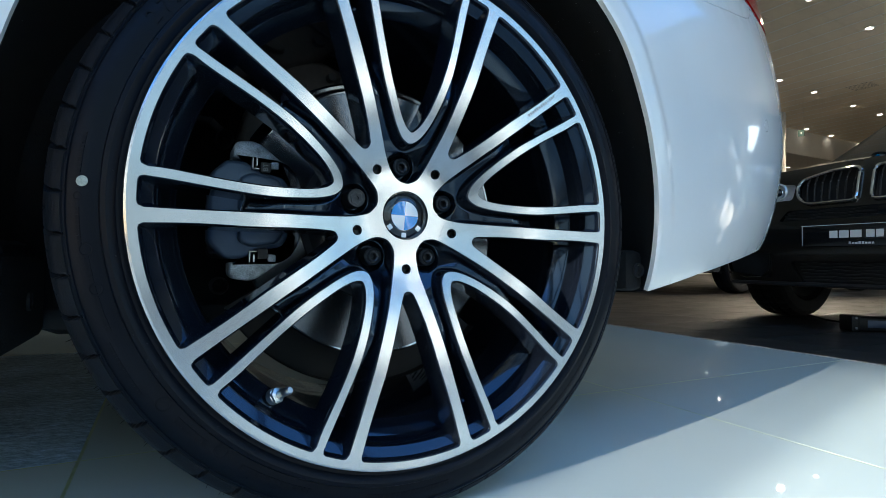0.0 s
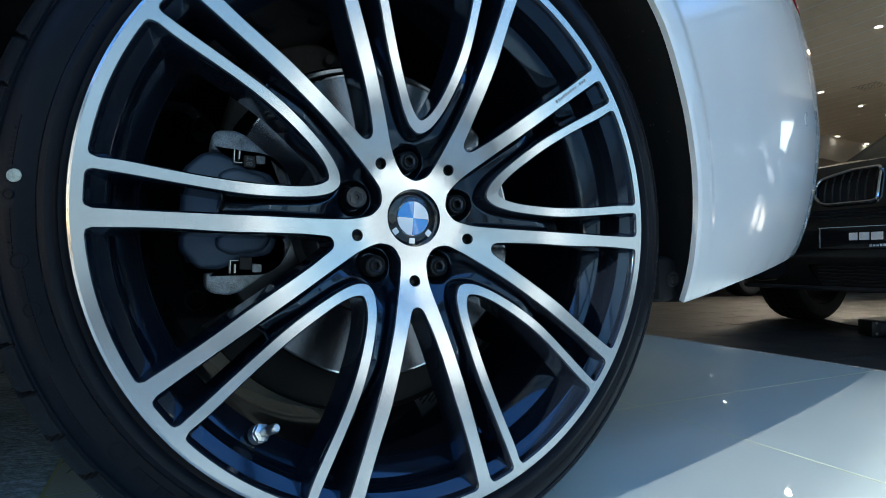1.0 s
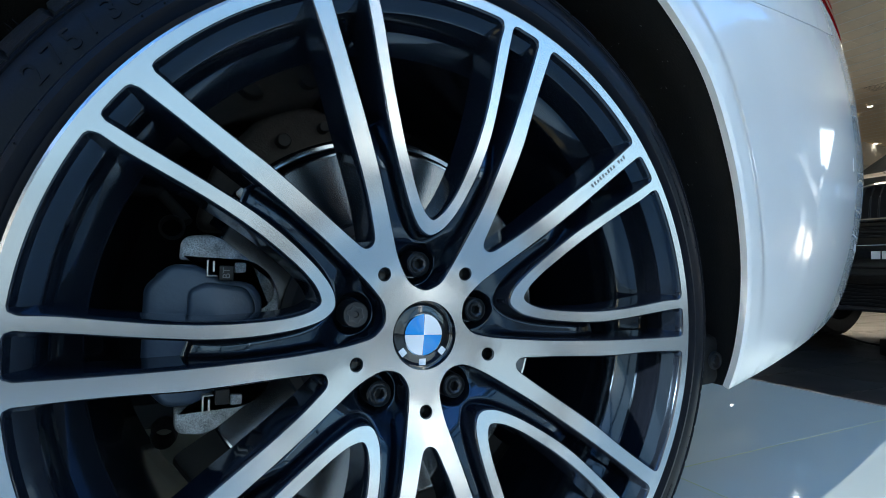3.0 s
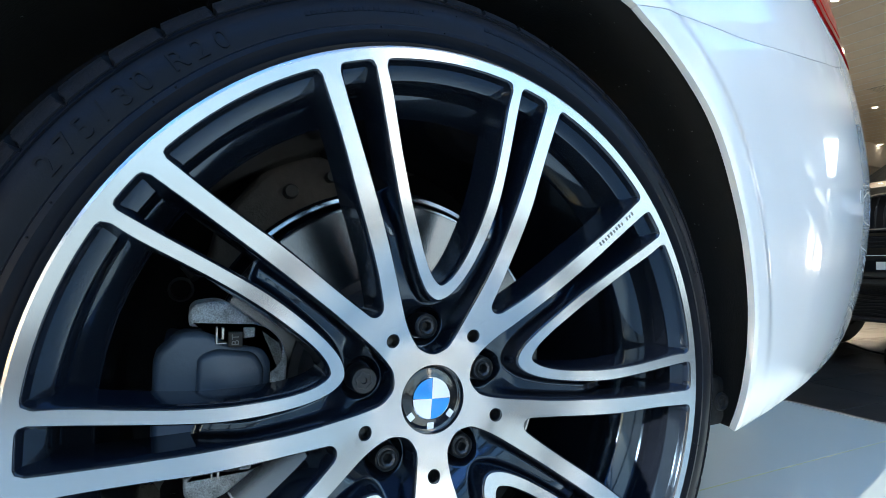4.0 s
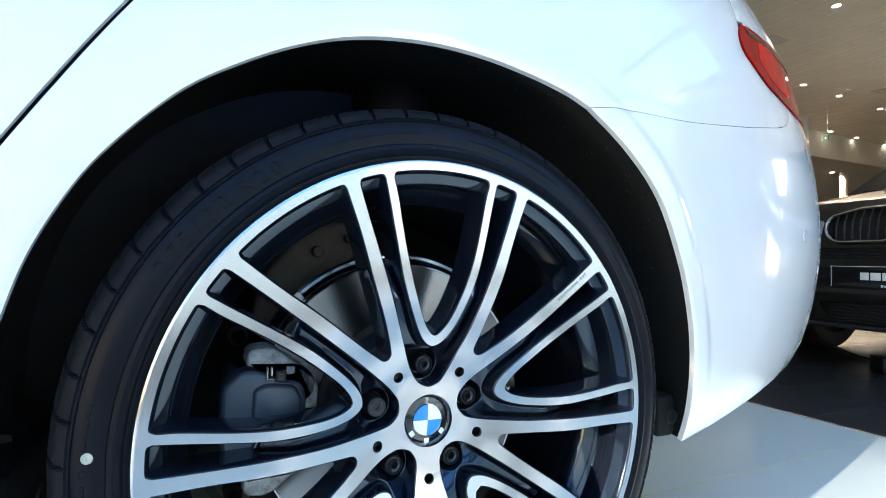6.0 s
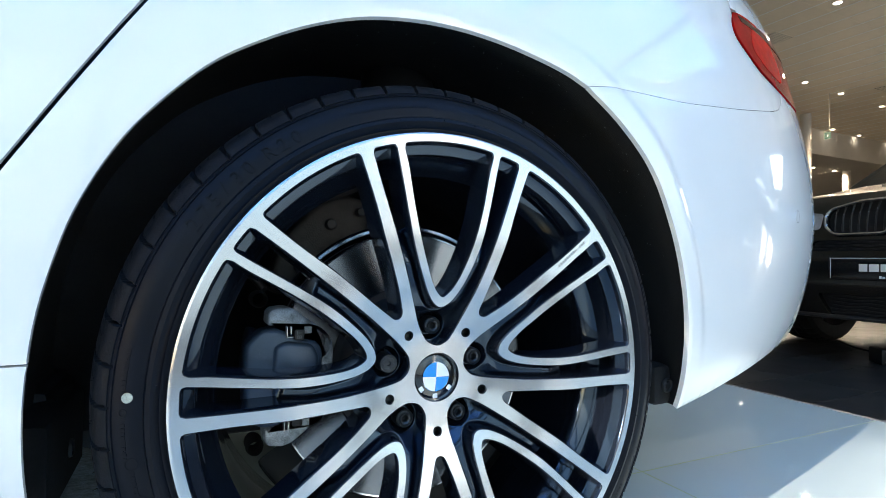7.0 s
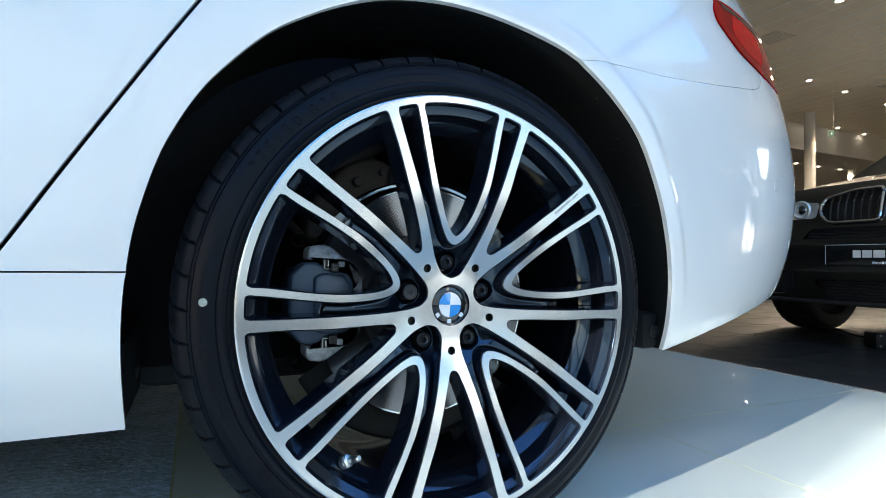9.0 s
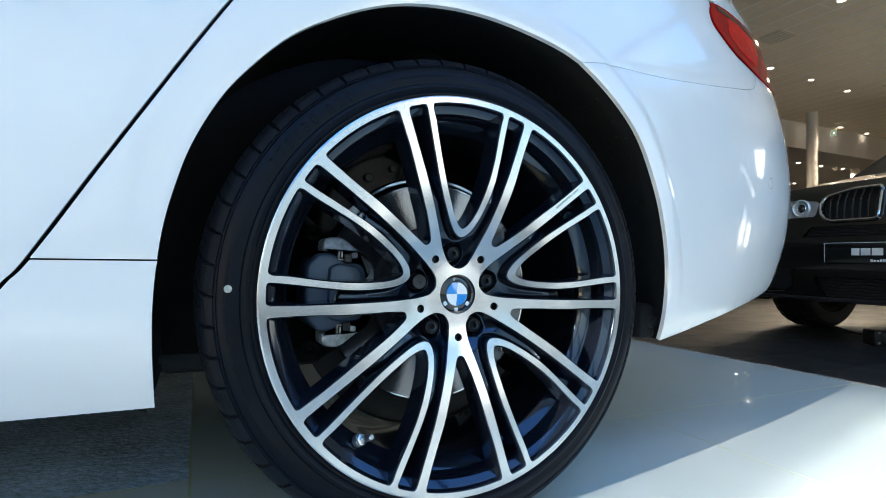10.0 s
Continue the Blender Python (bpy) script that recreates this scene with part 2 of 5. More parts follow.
def sheet(outer, holes, spacing, fine=None):
    """A flat area with holes, filled with even triangles: 2D points, faces and the outlines' index ranges."""
    loops = [outer] + list(holes)
    pts, edges, spans = [], [], []
    for lp in loops:
        s = len(pts)
        pts += [tuple(p) for p in lp]
        spans.append((s, len(pts)))
        edges += [(s + i, s + (i + 1) % len(lp)) for i in range(len(lp))]
    P = np.array(outer)
    gx, gy = np.meshgrid(np.arange(P[:, 0].min(), P[:, 0].max(), spacing), np.arange(P[:, 1].min(), P[:, 1].max(), spacing * 0.866))
    gx = gx + (np.arange(gx.shape[0])[:, None] % 2) * spacing / 2
    gx, gy = gx.ravel(), gy.ravel()
    ok = inside(outer, gx, gy) & ~near(outer, gx, gy, spacing * 0.6)
    for h in holes:
        ok &= ~inside(h, gx, gy) & ~near(h, gx, gy, spacing * 0.6)
    if fine:
        # closer points along a crease: (line, reach, step)
        line, reach, step = fine
        crowd = near(line, gx, gy, reach + 0.004)
        ok &= ~crowd
        fx, fy = np.meshgrid(np.arange(P[:, 0].min(), P[:, 0].max(), step), np.arange(P[:, 1].min(), P[:, 1].max(), step))
        fx, fy = fx.ravel(), fy.ravel()
        good = near(line, fx, fy, reach)
        fx, fy = fx[good], fy[good]
        good = inside(outer, fx, fy) & ~near(outer, fx, fy, step * 0.7)
        pts += list(zip(fx[good].tolist(), fy[good].tolist()))
    pts += list(zip(gx[ok].tolist(), gy[ok].tolist()))
    vs, _, fs, _, _, _ = delaunay_2d_cdt([Vector(p) for p in pts], edges, [], 0, 1e-7)
    keep = []
    V = np.array([tuple(v) for v in vs])
    C = np.array([V[list(f)].mean(0) for f in fs])
    good = inside(outer, C[:, 0], C[:, 1])
    for h in holes:
        good &= ~inside(h, C[:, 0], C[:, 1])
    return V, [f for f, g in zip(fs, good) if g]


def skin(outer, holes, spacing, place, depth=0.0, back=None, fine=None, roll=0.0):
    """A sheet laid on a curved surface: place(a, b) -> points, for whole arrays. With depth its edges are turned in, along back(a, b)."""
    V, F = sheet(outer, holes, spacing, fine)
    bm = bmesh.new()
    P = place(V[:, 0], V[:, 1])
    vs = [bm.verts.new(p) for p in P.tolist()]
    for f in F:
        try:
            bm.faces.new([vs[i] for i in f])
        except ValueError:
            pass
    if depth:
        B = (P + back(V[:, 0], V[:, 1]) * depth).tolist()
        rim = [e for e in bm.edges if len(e.link_faces) == 1]
        at = {v: i for i, v in enumerate(vs)}
        if roll:
            # the outermost strip bends in a little, like a folded sheet
            turn = back(V[:, 0], V[:, 1])
            for v in {v for e in rim for v in e.verts}:
                v.co += Vector(turn[at[v]].tolist()) * roll
        twin = {}
        for e in rim:
            for v in e.verts:
                if v not in twin:
                    twin[v] = bm.verts.new(B[at[v]])
        for e in rim:
            p, q = e.verts
            bm.faces.new((p, q, twin[q], twin[p]))
    return bm


def offset(poly, d):
    """A closed outline moved by d to its outside."""
    P = np.array(poly)
    t = np.roll(P, -1, 0) - np.roll(P, 1, 0)
    n = np.stack([t[:, 1], -t[:, 0]], 1) / np.maximum(np.hypot(t[:, 0], t[:, 1]), 1e-9)[:, None]
    area = np.sum(P[:, 0] * np.roll(P[:, 1], -1) - np.roll(P[:, 0], -1) * P[:, 1])
    return [tuple(p) for p in (P + n * d * np.sign(area)).tolist()]


def column(x, y, z):
    return np.stack([x + 0 * y, y + 0 * x, z + 0 * x], -1)


def strip(bm, x0, x1, y0, y1, z0, z1, slot):
    """A plain bar added to a mesh, in the given material slot."""
    v = [bm.verts.new((x, y, z)) for z in (z0, z1) for x, y in ((x0, y0), (x1, y0), (x1, y1), (x0, y1))]
    for q in ((3, 2, 1, 0), (0, 1, 5, 4), (1, 2, 6, 5), (2, 3, 7, 6), (3, 0, 4, 7)):
        bm.faces.new([v[k] for k in q]).material_index = slot


def bevelled_loft(stations, base=1.0):
    """A closed cabin: (x, half width, top) stations joined, over a flat base."""
    bm = bmesh.new()
    rows = []
    for x, w, top in stations:
        rows.append([bm.verts.new(p) for p in ((x, -w - 0.12, base), (x, -w, top), (x, w, top), (x, w + 0.12, base))])
    for A, B in zip(rows, rows[1:]):
        for i in range(4):
            bm.faces.new((A[i], A[(i + 1) % 4], B[(i + 1) % 4], B[i]))
    bm.faces.new(rows[0])
    bm.faces.new(rows[-1][::-1])
    bmesh.ops.recalc_face_normals(bm, faces=bm.faces)
    bmesh.ops.bevel(bm, geom=bm.edges[:], offset=0.05, segments=3, affect="EDGES")
    return bm


def words(text, size, mat, parent, m, name="lettering", depth=0.0004, label=""):
    """Lettering in the built-in font as a mesh."""
    cu = bpy.data.curves.new("scrap_text", "FONT")
    cu.body, cu.size, cu.extrude, cu.align_x, cu.align_y = text, size, depth, "CENTER", "CENTER"
    ob = bpy.data.objects.new("scrap_text", cu)
    scene.collection.objects.link(ob)
    me = bpy.data.meshes.new_from_object(ob.evaluated_get(bpy.context.evaluated_depsgraph_get()))
    bpy.data.objects.remove(ob)
    me.materials.clear()
    me.materials.append(mat)
    out = new(name, me)
    me.name = name
    out.parent = parent
    out.matrix_basis = m
    if label:
        out["label"] = label
    return out


def smooth(a, b, x):
    t = np.clip((x - a) / (b - a), 0.0, 1.0)
    return t * t * (3 - 2 * t)


# the car's flank: u runs along the side and round the tail corner, z is height
PLAN_U = np.linspace(-2.6, 2.4, 1001)
_head = np.radians(np.interp(PLAN_U, [-2.6, -0.2, 0.20, 0.55, 0.80, 0.95, 1.10, 1.30, 1.60, 2.4],
                             [0, 0, 0.5, 10.5, 17.5, 23, 42, 70, 84, 90]))
PLAN_X = -2.6 + np.concatenate([[0], np.cumsum(np.cos(_head[:-1]) * np.diff(PLAN_U))])
PLAN_Y = np.concatenate([[0], np.cumsum(np.sin(_head[:-1]) * np.diff(PLAN_U))])
BASE_Z = [-0.2, 0.15, 0.198, 0.25, 0.30, 0.374, 0.5, 0.62, 0.72, 0.80, 0.88, 0.95, 1.05, 1.2]
BASE_Y = [0.09, 0.058, 0.041, 0.013, -0.002, -0.011, -0.017, -0.018, -0.014, -0.004, 0.012, 0.03, 0.07, 0.16]
TUCK_Z = [0.0, 0.2, 0.3, 0.42, 0.55, 0.68, 0.80, 0.90, 1.0, 1.2]
TUCK_D = [0.22, 0.14, 0.07, 0.02, 0.0, 0.02, 0.055, 0.065, 0.11, 0.26]


def soft_table(x, xs, ys):
    """A table read with its corners rounded off."""
    return sum(np.interp(x + d, xs, ys) * w for d, w in ((-0.04, 0.2), (-0.02, 0.2), (0, 0.2), (0.02, 0.2), (0.04, 0.2)))


ARCH = [(-0.374, 0.19), (-0.3765, 0.27), (-0.3755, 0.335), (-0.3685, 0.402), (-0.3555, 0.457), (-0.338, 0.507), (-0.308, 0.562), (-0.273, 0.605), (-0.236, 0.641), (-0.195, 0.668), (-0.151, 0.691),
        (-0.102, 0.709), (-0.049, 0.719), (0.010, 0.722), (0.076, 0.716), (0.150, 0.699), (0.196, 0.680), (0.262, 0.634), (0.318, 0.578), (0.362, 0.500),
        (0.386, 0.440), (0.404, 0.375), (0.416, 0.310), (0.427, 0.235)]


def flank(u, z):
    """The point of the body's skin at u along the flank and height z."""
    d = soft_table(z, TUCK_Z, TUCK_D)
    v = u + d * smooth(0.3, 1.0, u)
    x = np.interp(v, PLAN_U, PLAN_X) - d * smooth(0.3, 1.0, u)
    y = np.interp(v, PLAN_U, PLAN_Y) + soft_table(z, BASE_Z, BASE_Y)
    return x, y, z

# ---- the showroom ----
HUB = 0.328
CEIL = 3.65
GLASS_Z = 0.0
FLOOR_Z = -0.05
X0, X1, Y0, Y1 = -9.0, 30.0, -4.0, 14.0
EAST = 12.0
ROOF_FILL = (-6.0, 7.0, -3.7, -1.15)


def slab(name, x0, x1, y0, y1, z0, z1, mat, label, category, bevel=0.0):
    ob = part(name, box(x0, x1, y0, y1, z0, z1, bevel), mat, smooth_it=False)
    return tagged(ob, label, category, "", "structure")


floor = slab("floor", X0 - 0.3, X1, Y0 - 0.3, Y1, FLOOR_Z - 0.2, FLOOR_Z - 0.003, grout, "showroom floor of dark grey tiles with light grout", "floor")


def ceiling_mesh():
    """Panels with open joints: wide light ones across, fine dark ones along."""
    bm = box(X0, X1, ROOF_FILL[3], 7.05, CEIL + 0.004, CEIL + 0.3)
    box(X0, X1, Y0, ROOF_FILL[2], CEIL + 0.004, CEIL + 0.3, bm=bm)
    box(X0, ROOF_FILL[0], ROOF_FILL[2], ROOF_FILL[3], CEIL + 0.004, CEIL + 0.3, bm=bm)
    box(ROOF_FILL[1], X1, ROOF_FILL[2], ROOF_FILL[3], CEIL + 0.004, CEIL + 0.3, bm=bm)
    for i in range(-25, 86):
        strip(bm, i * 0.35 + 0.015, i * 0.35 + 0.031, ROOF_FILL[3] + 0.05, 7.0, CEIL - 0.004, CEIL + 0.0035, 1)
    for i in range(-26, 86):
        for j in range(-11, 19):
            x, y = i * 0.35 + 0.02, j * 0.38 - 0.04
            if X0 < x < X1 - 0.4 and ROOF_FILL[3] < y and y + 0.38 < 7.05:
                z = CEIL
                q = [bm.verts.new((x + dx, y + dy, z + dz)) for dx, dy, dz in ((0.012, 0.002, 0), (0.344, 0.002, 0), (0.344, 0.378, 0), (0.012, 0.378, 0))]
                r = [bm.verts.new((v.co.x, v.co.y, CEIL + 0.0038)) for v in q]
                bm.faces.new(q[::-1])
                for k in range(4):
                    bm.faces.new((q[k], q[(k + 1) % 4], r[(k + 1) % 4], r[k]))
    return bm


ceiling = part("ceiling", ceiling_mesh(), ceiling_panel, smooth_it=False)
ceiling.data.materials.append(ceiling_joint)
tagged(ceiling, "beige grey panelled showroom ceiling with light joints", "ceiling", "", "structure")
# an unseen roof opening, added for blue fill and reflections, with its cross bars
slab("roof_fill_cover", ROOF_FILL[0] - 0.1, ROOF_FILL[1] + 0.1, ROOF_FILL[2] - 0.1, ROOF_FILL[3] + 0.1, CEIL + 0.7, CEIL + 0.8, plaster, "cover over the added roof opening", "roof")
for i in range(6):
    slab("roof_fill_bar", -3.85 + 2.17 * i, -3.79 + 2.17 * i, ROOF_FILL[2], ROOF_FILL[3], CEIL + 0.05, CEIL + 0.2, dark_steel, "dark cross bar of the added roof opening", "window frame")
# added blue fill lamp over the front
lamp("roof_fill_blue", "AREA", look((0.5, -2.425, CEIL + 0.32), (0.5, -2.425, 0), 0) , 150.0, (0.08, 0.35, 1.0), size=(13.0, 2.55))
slab("ceiling_far", X0, X1, 7.05, Y1, 3.2, 3.95, plaster, "lower painted ceiling beyond the beam", "ceiling")
slab("ceiling_beam", X0, X1, 6.98, 7.22, 3.05, 3.66, plaster, "off-white painted beam at the ceiling's edge", "beam", 0.01)
slab("wall_far", X0, X1, Y1, Y1 + 0.3, FLOOR_Z, 4.0, plaster, "plain painted far wall", "wall")
slab("wall_east", X1, X1 + 0.3, Y0, Y1, FLOOR_Z, 4.0, plaster, "plain painted end wall", "wall")
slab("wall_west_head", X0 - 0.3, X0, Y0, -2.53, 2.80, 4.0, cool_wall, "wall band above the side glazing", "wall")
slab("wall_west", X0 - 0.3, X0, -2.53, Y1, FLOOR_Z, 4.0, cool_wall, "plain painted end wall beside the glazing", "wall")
slab("wall_front_base", X0, X1, Y0 - 0.2, Y0, FLOOR_Z, 0.1, plaster, "low plinth below the glazed front", "wall")
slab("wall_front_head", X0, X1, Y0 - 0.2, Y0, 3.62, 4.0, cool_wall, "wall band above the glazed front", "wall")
for i in range(8):
    x = X0 + 0.6 + i * 2.5
    slab("window_mullion", x - 0.05, x + 0.05, Y0 - 0.15, Y0 - 0.02, 0.1, 3.62, dark_steel, "dark metal mullion of the glazed front", "window frame")
slab("wall_front_end", 8.3, EAST, Y0 - 0.2, Y0, 0.1, 3.62, cool_wall, "plain painted wall past the glazed front", "wall")
slab("window_transom", X0, X1, Y0 - 0.13, Y0 - 0.04, 2.35, 2.43, dark_steel, "dark metal transom of the glazed front", "window frame")
for x, w in ((-2.87, 9.36), (5.0, 6.4)):
    lamp("window_daylight", "AREA", look((x, Y0 - 0.25, 2.95), (x, 10, 2.95)), (56.0 if x < 0 else 88.0) * w / 18, (0.30, 0.64, 1.0), size=(w, 1.3))
    lamp("window_low_daylight", "AREA", look((x, Y0 - 0.25, 1.63), (x, 10, 1.63)), (42.0 if x < 0 else 70.0) * w / 18, (0.60, 0.88, 1.0), size=(w, 1.3))
slab("window_mullion", X0 - 0.10, X0 - 0.02, -2.665, -2.610, 0.0, 2.80, dark_steel, "dark metal mullion of the side glazing", "window frame")
lamp("side_window_daylight", "AREA", look((X0 - 0.35, -2.75, 1.4), (10, -2.75, 1.4)), 19.0, (0.45, 0.74, 1.0), size=(0.44, 2.6))
slab("wall_west_pier", X0 - 0.3, X0, Y0, -2.98, FLOOR_Z, 2.80, cool_wall, "plain painted pier beside the side glazing", "wall")
for x, w in ((-2.87, 9.36), (5.0, 6.4)):
    lamp("window_yard_light", "AREA", look((x, Y0 - 0.25, 0.53), (x, 10, 0.53)), (28.0 if x < 0 else 44.0) * w / 18, (0.78, 0.96, 1.0), size=(w, 0.85))
# a glazed end front beyond the cars: yard below its transom, open sky above
slab("wall_end_base", EAST, EAST + 0.2, Y0, 4.0, FLOOR_Z, 0.75, plaster, "low wall below the glazed end front", "wall")
slab("wall_end_head", EAST, EAST + 0.2, Y0, 4.0, 3.05, CEIL, plaster, "wall band above the glazed end front", "wall")
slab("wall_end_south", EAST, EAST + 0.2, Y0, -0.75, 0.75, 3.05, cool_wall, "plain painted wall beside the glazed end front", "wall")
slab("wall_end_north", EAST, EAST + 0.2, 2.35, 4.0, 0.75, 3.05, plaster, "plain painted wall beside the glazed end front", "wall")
slab("window_end_transom", EAST + 0.02, EAST + 0.14, -0.75, 2.35, 1.98, 2.08, dark_steel, "dark metal transom of the glazed end front", "window frame")
slab("window_end_mullion", EAST + 0.02, EAST + 0.14, 0.75, 0.85, 0.75, 3.05, dark_steel, "dark metal mullion of the glazed end front", "window frame")
lamp("end_window_sky", "AREA", look((EAST + 0.3, 0.8, 2.55), (0, 0.8, 2.55)), 34.0, (0.80, 0.92, 1.0), size=(3.1, 1.0))
lamp("end_window_yard", "AREA", look((EAST + 0.3, 0.8, 1.4), (0, 0.8, 1.4)), 16.0, (0.82, 0.92, 1.0), size=(3.1, 1.2))
# unseen wall added outside to keep sun stripes off the end wall
slab("sun_blocker_wall", 2.15, 2.35, Y0 - 1.98, Y0 - 0.32, FLOOR_Z - 0.2, 4.7, plaster, "added unseen wall that blocks sun stripes on the end wall", "wall")
slab("backdrop", X0, X1, Y0 - 2.1, Y0 - 2.0, FLOOR_Z - 0.2, 1.6, outdoors, "grey panel with a faint glow, standing in for the daylit yard", "backdrop")


def round_column(x, y, r, top):
    bm = lathe([(r, FLOOR_Z), (r, top)], 40)
    bmesh.ops.rotate(bm, verts=bm.verts, matrix=Matrix.Rotation(radians(90), 3, "X"))
    return tagged(part("round_column", bm, plaster), "round off-white plastered column", "column", "columns", "structure")


for x, y, r, top in ((11.6, 6.35, 0.105, CEIL), (17.2, 8.45, 0.10, 3.2), (21.0, 6.35, 0.105, CEIL)):
    ob = round_column(x, y, r, top)
    ob.location = (x, y, 0)


def downlight(x, y, z):
    ob = thing("downlight", "small round recessed ceiling downlight, switched on", "ceiling lamp", "ceiling downlights", "", Matrix.Translation((x, y, z)))
    for name, prof, mat, lab in (("trim_ring", [(0.044, 0.006), (0.044, -0.003), (0.054, -0.005), (0.058, 0.0)], enamel_white, "white trim ring"), ("lamp_glass", [(0.0, -0.002), (0.044, -0.002)], lamp_glow, "glowing warm lamp glass")):
        bm = lathe(prof, 24)
        bmesh.ops.rotate(bm, verts=bm.verts, matrix=Matrix.Rotation(radians(90), 3, "X"))
        part(name, bm, mat, ob, lab)
    return ob


first_light = downlight(8.29, 5.07, CEIL)
for x, y, z in [(9.475, 5.12, CEIL), (10.70, 5.19, CEIL), (12.30, 5.28, CEIL), (13.5, 5.33, CEIL)] + [(12.25, 6.75, CEIL), (13.48, 6.82, CEIL), (14.70, 6.88, CEIL), (16.2, 6.93, CEIL)] + [(6.83, 3.20, CEIL), (8.42, 3.27, CEIL)] + [(14.77 + 1.03 * i, 8.58, 3.2) for i in (-2, -1, 0, 1, 2)] + [(17.0 + 1.5 * i, 11.0, 3.2) for i in (-1, 0, 1)]:
    copy_thing(first_light, Matrix.Translation((x, y, z)))
for i in range(9):
    for y in (-0.35, -0.95):
        copy_thing(first_light, Matrix.Translation((-5.2 + 1.5 * i, y, CEIL)) @ Matrix.Scale(0.5, 4))
for x, y, z in ((9.475, 5.12, CEIL), (12.30, 5.28, CEIL), (8.42, 3.27, CEIL), (6.83, 3.20, CEIL), (16.83, 8.58, 3.2), (17.0, 11.0, 3.2)):
    beam = lamp("downlight_beam", "SPOT", look((x, y, z - 0.012), (x, y, 0)), 360.0, (1.0, 0.82, 0.62))
    beam.data.spot_size, beam.data.spot_blend, beam.data.shadow_soft_size = radians(150), 0.6, 0.05
# a vent grille and the hanging exit sign
vent = thing("ceiling_vent", "square slotted air vent grille set in the ceiling", "vent", "ceiling vents", "", Matrix.Translation((7.17, 4.25, CEIL)))
part("vent_frame", box(-0.21, 0.21, -0.21, 0.21, -0.006, 0.003, 0.002), ceiling_panel, vent, smooth_it=False)
part("vent_throat", box(-0.19, 0.19, -0.19, 0.19, -0.008, -0.0062), vent_grey, vent, "dark grey vent throat", smooth_it=False)
for i in range(11):
    part("slat", box(-0.19, 0.19, -0.186 + i * 0.0355, -0.170 + i * 0.0355, -0.012, -0.0085), ceiling_panel, vent, "pale slat", smooth_it=False)
    part("cross_slat", box(-0.186 + i * 0.0355, -0.174 + i * 0.0355, -0.19, 0.19, -0.0145, -0.0122), ceiling_panel, vent, "pale cross slat", smooth_it=False)
vent_2 = copy_thing(vent, Matrix.Translation((11.08, 4.57, CEIL)))
sign = thing("exit_sign", "small dark green hanging exit sign on a thin rod", "sign", "", "", Matrix.Translation((10.45, 5.28, 2.86)))
part("rod", tube([(0.05, 0, 0.06), (0.05, 0, 0.79)], 0.003, 8), plaster, sign, "thin white hanging rod")
part("plate", box(-0.012, 0.012, -0.05, 0.06, -0.07, 0.05, 0.004), material("sign green", (0.035, 0.07, 0.06), 0.4), sign, "green sign plate", smooth_it=False)
part("pictogram", box(-0.016, -0.0125, -0.012, 0.010, -0.03, 0.005), plaster, sign, "white pictogram bar", smooth_it=False)

# ---- glass platform ----
platform_base = slab("platform_base", -6.26, 1.585, -1.672, 2.32, FLOOR_Z, -0.0002, joint_seal, "low platform under the glass tiles with a greenish sealed joint", "platform")


def glass_tile_piece(ix, iy):
    x0, y0 = -0.337 + ix * 0.987, 0.325 + iy * 1.0
    x1, y1 = min(x0 + 0.987, 1.585), y0 + 1.0
    ob = part("glass_tile", box(x0 + 0.0022, x1 - 0.0022, y0 + 0.0022, y1 - 0.0022, -0.0034, GLASS_Z), textured_tile if ix < 0 and iy == 0 else glass_tile, platform_base, "textured bluish glass" if ix < 0 and iy == 0 else "", smooth_it=False)
    return ob


for ix in range(-6, 2):
    for iy in range(-2, 2):
        glass_tile_piece(ix, iy)
part("edge_strip", box(1.586, 1.600, -1.672, 2.32, FLOOR_Z, 0.001, 0.001, seg=1), steel_edge, platform_base, "slim brushed metal edge strip", smooth_it=False)

# ---- the white car ----
CAR = thing("white_car", "glossy white saloon car on a glass-tiled platform", "car")


def on_flank(u, z):
    return np.stack(np.broadcast_arrays(*flank(np.asarray(u, float), np.asarray(z, float))), -1)


def inward(u, z):
    """The direction into the body, square to its skin."""
    a, b = on_flank(u + 0.004, z) - on_flank(u - 0.004, z), on_flank(u, z + 0.004) - on_flank(u, z - 0.004)
    n = np.cross(b, a)
    n /= np.linalg.norm(n, axis=-1, keepdims=True)
    return np.where(n[..., 1:2] + n[..., 0:1] * -0.3 < 0, -n, n)


ARCH_FINE = spline(ARCH, 5)
ARCH_DENSE = np.array(ARCH_FINE)


def bulge(u, z):
    """The flared edge of the wheel arch stands a little proud."""
    d = np.min(np.hypot(ARCH_DENSE[:, 0] - np.asarray(u)[..., None], ARCH_DENSE[:, 1] - np.asarray(z)[..., None]), -1)
    return 0.0045 * (1 - smooth(0.020, 0.140, d)) * smooth(0.26, 0.66, np.asarray(z)) + 0.0036 * (1 - smooth(0.026, 0.046, d)) * smooth(0.05, 0.22, np.asarray(u)) * smooth(0.27, 0.42, np.asarray(z))


def body_point(u, z):
    return on_flank(u, z) - inward(u, z) * bulge(u, z)[..., None]


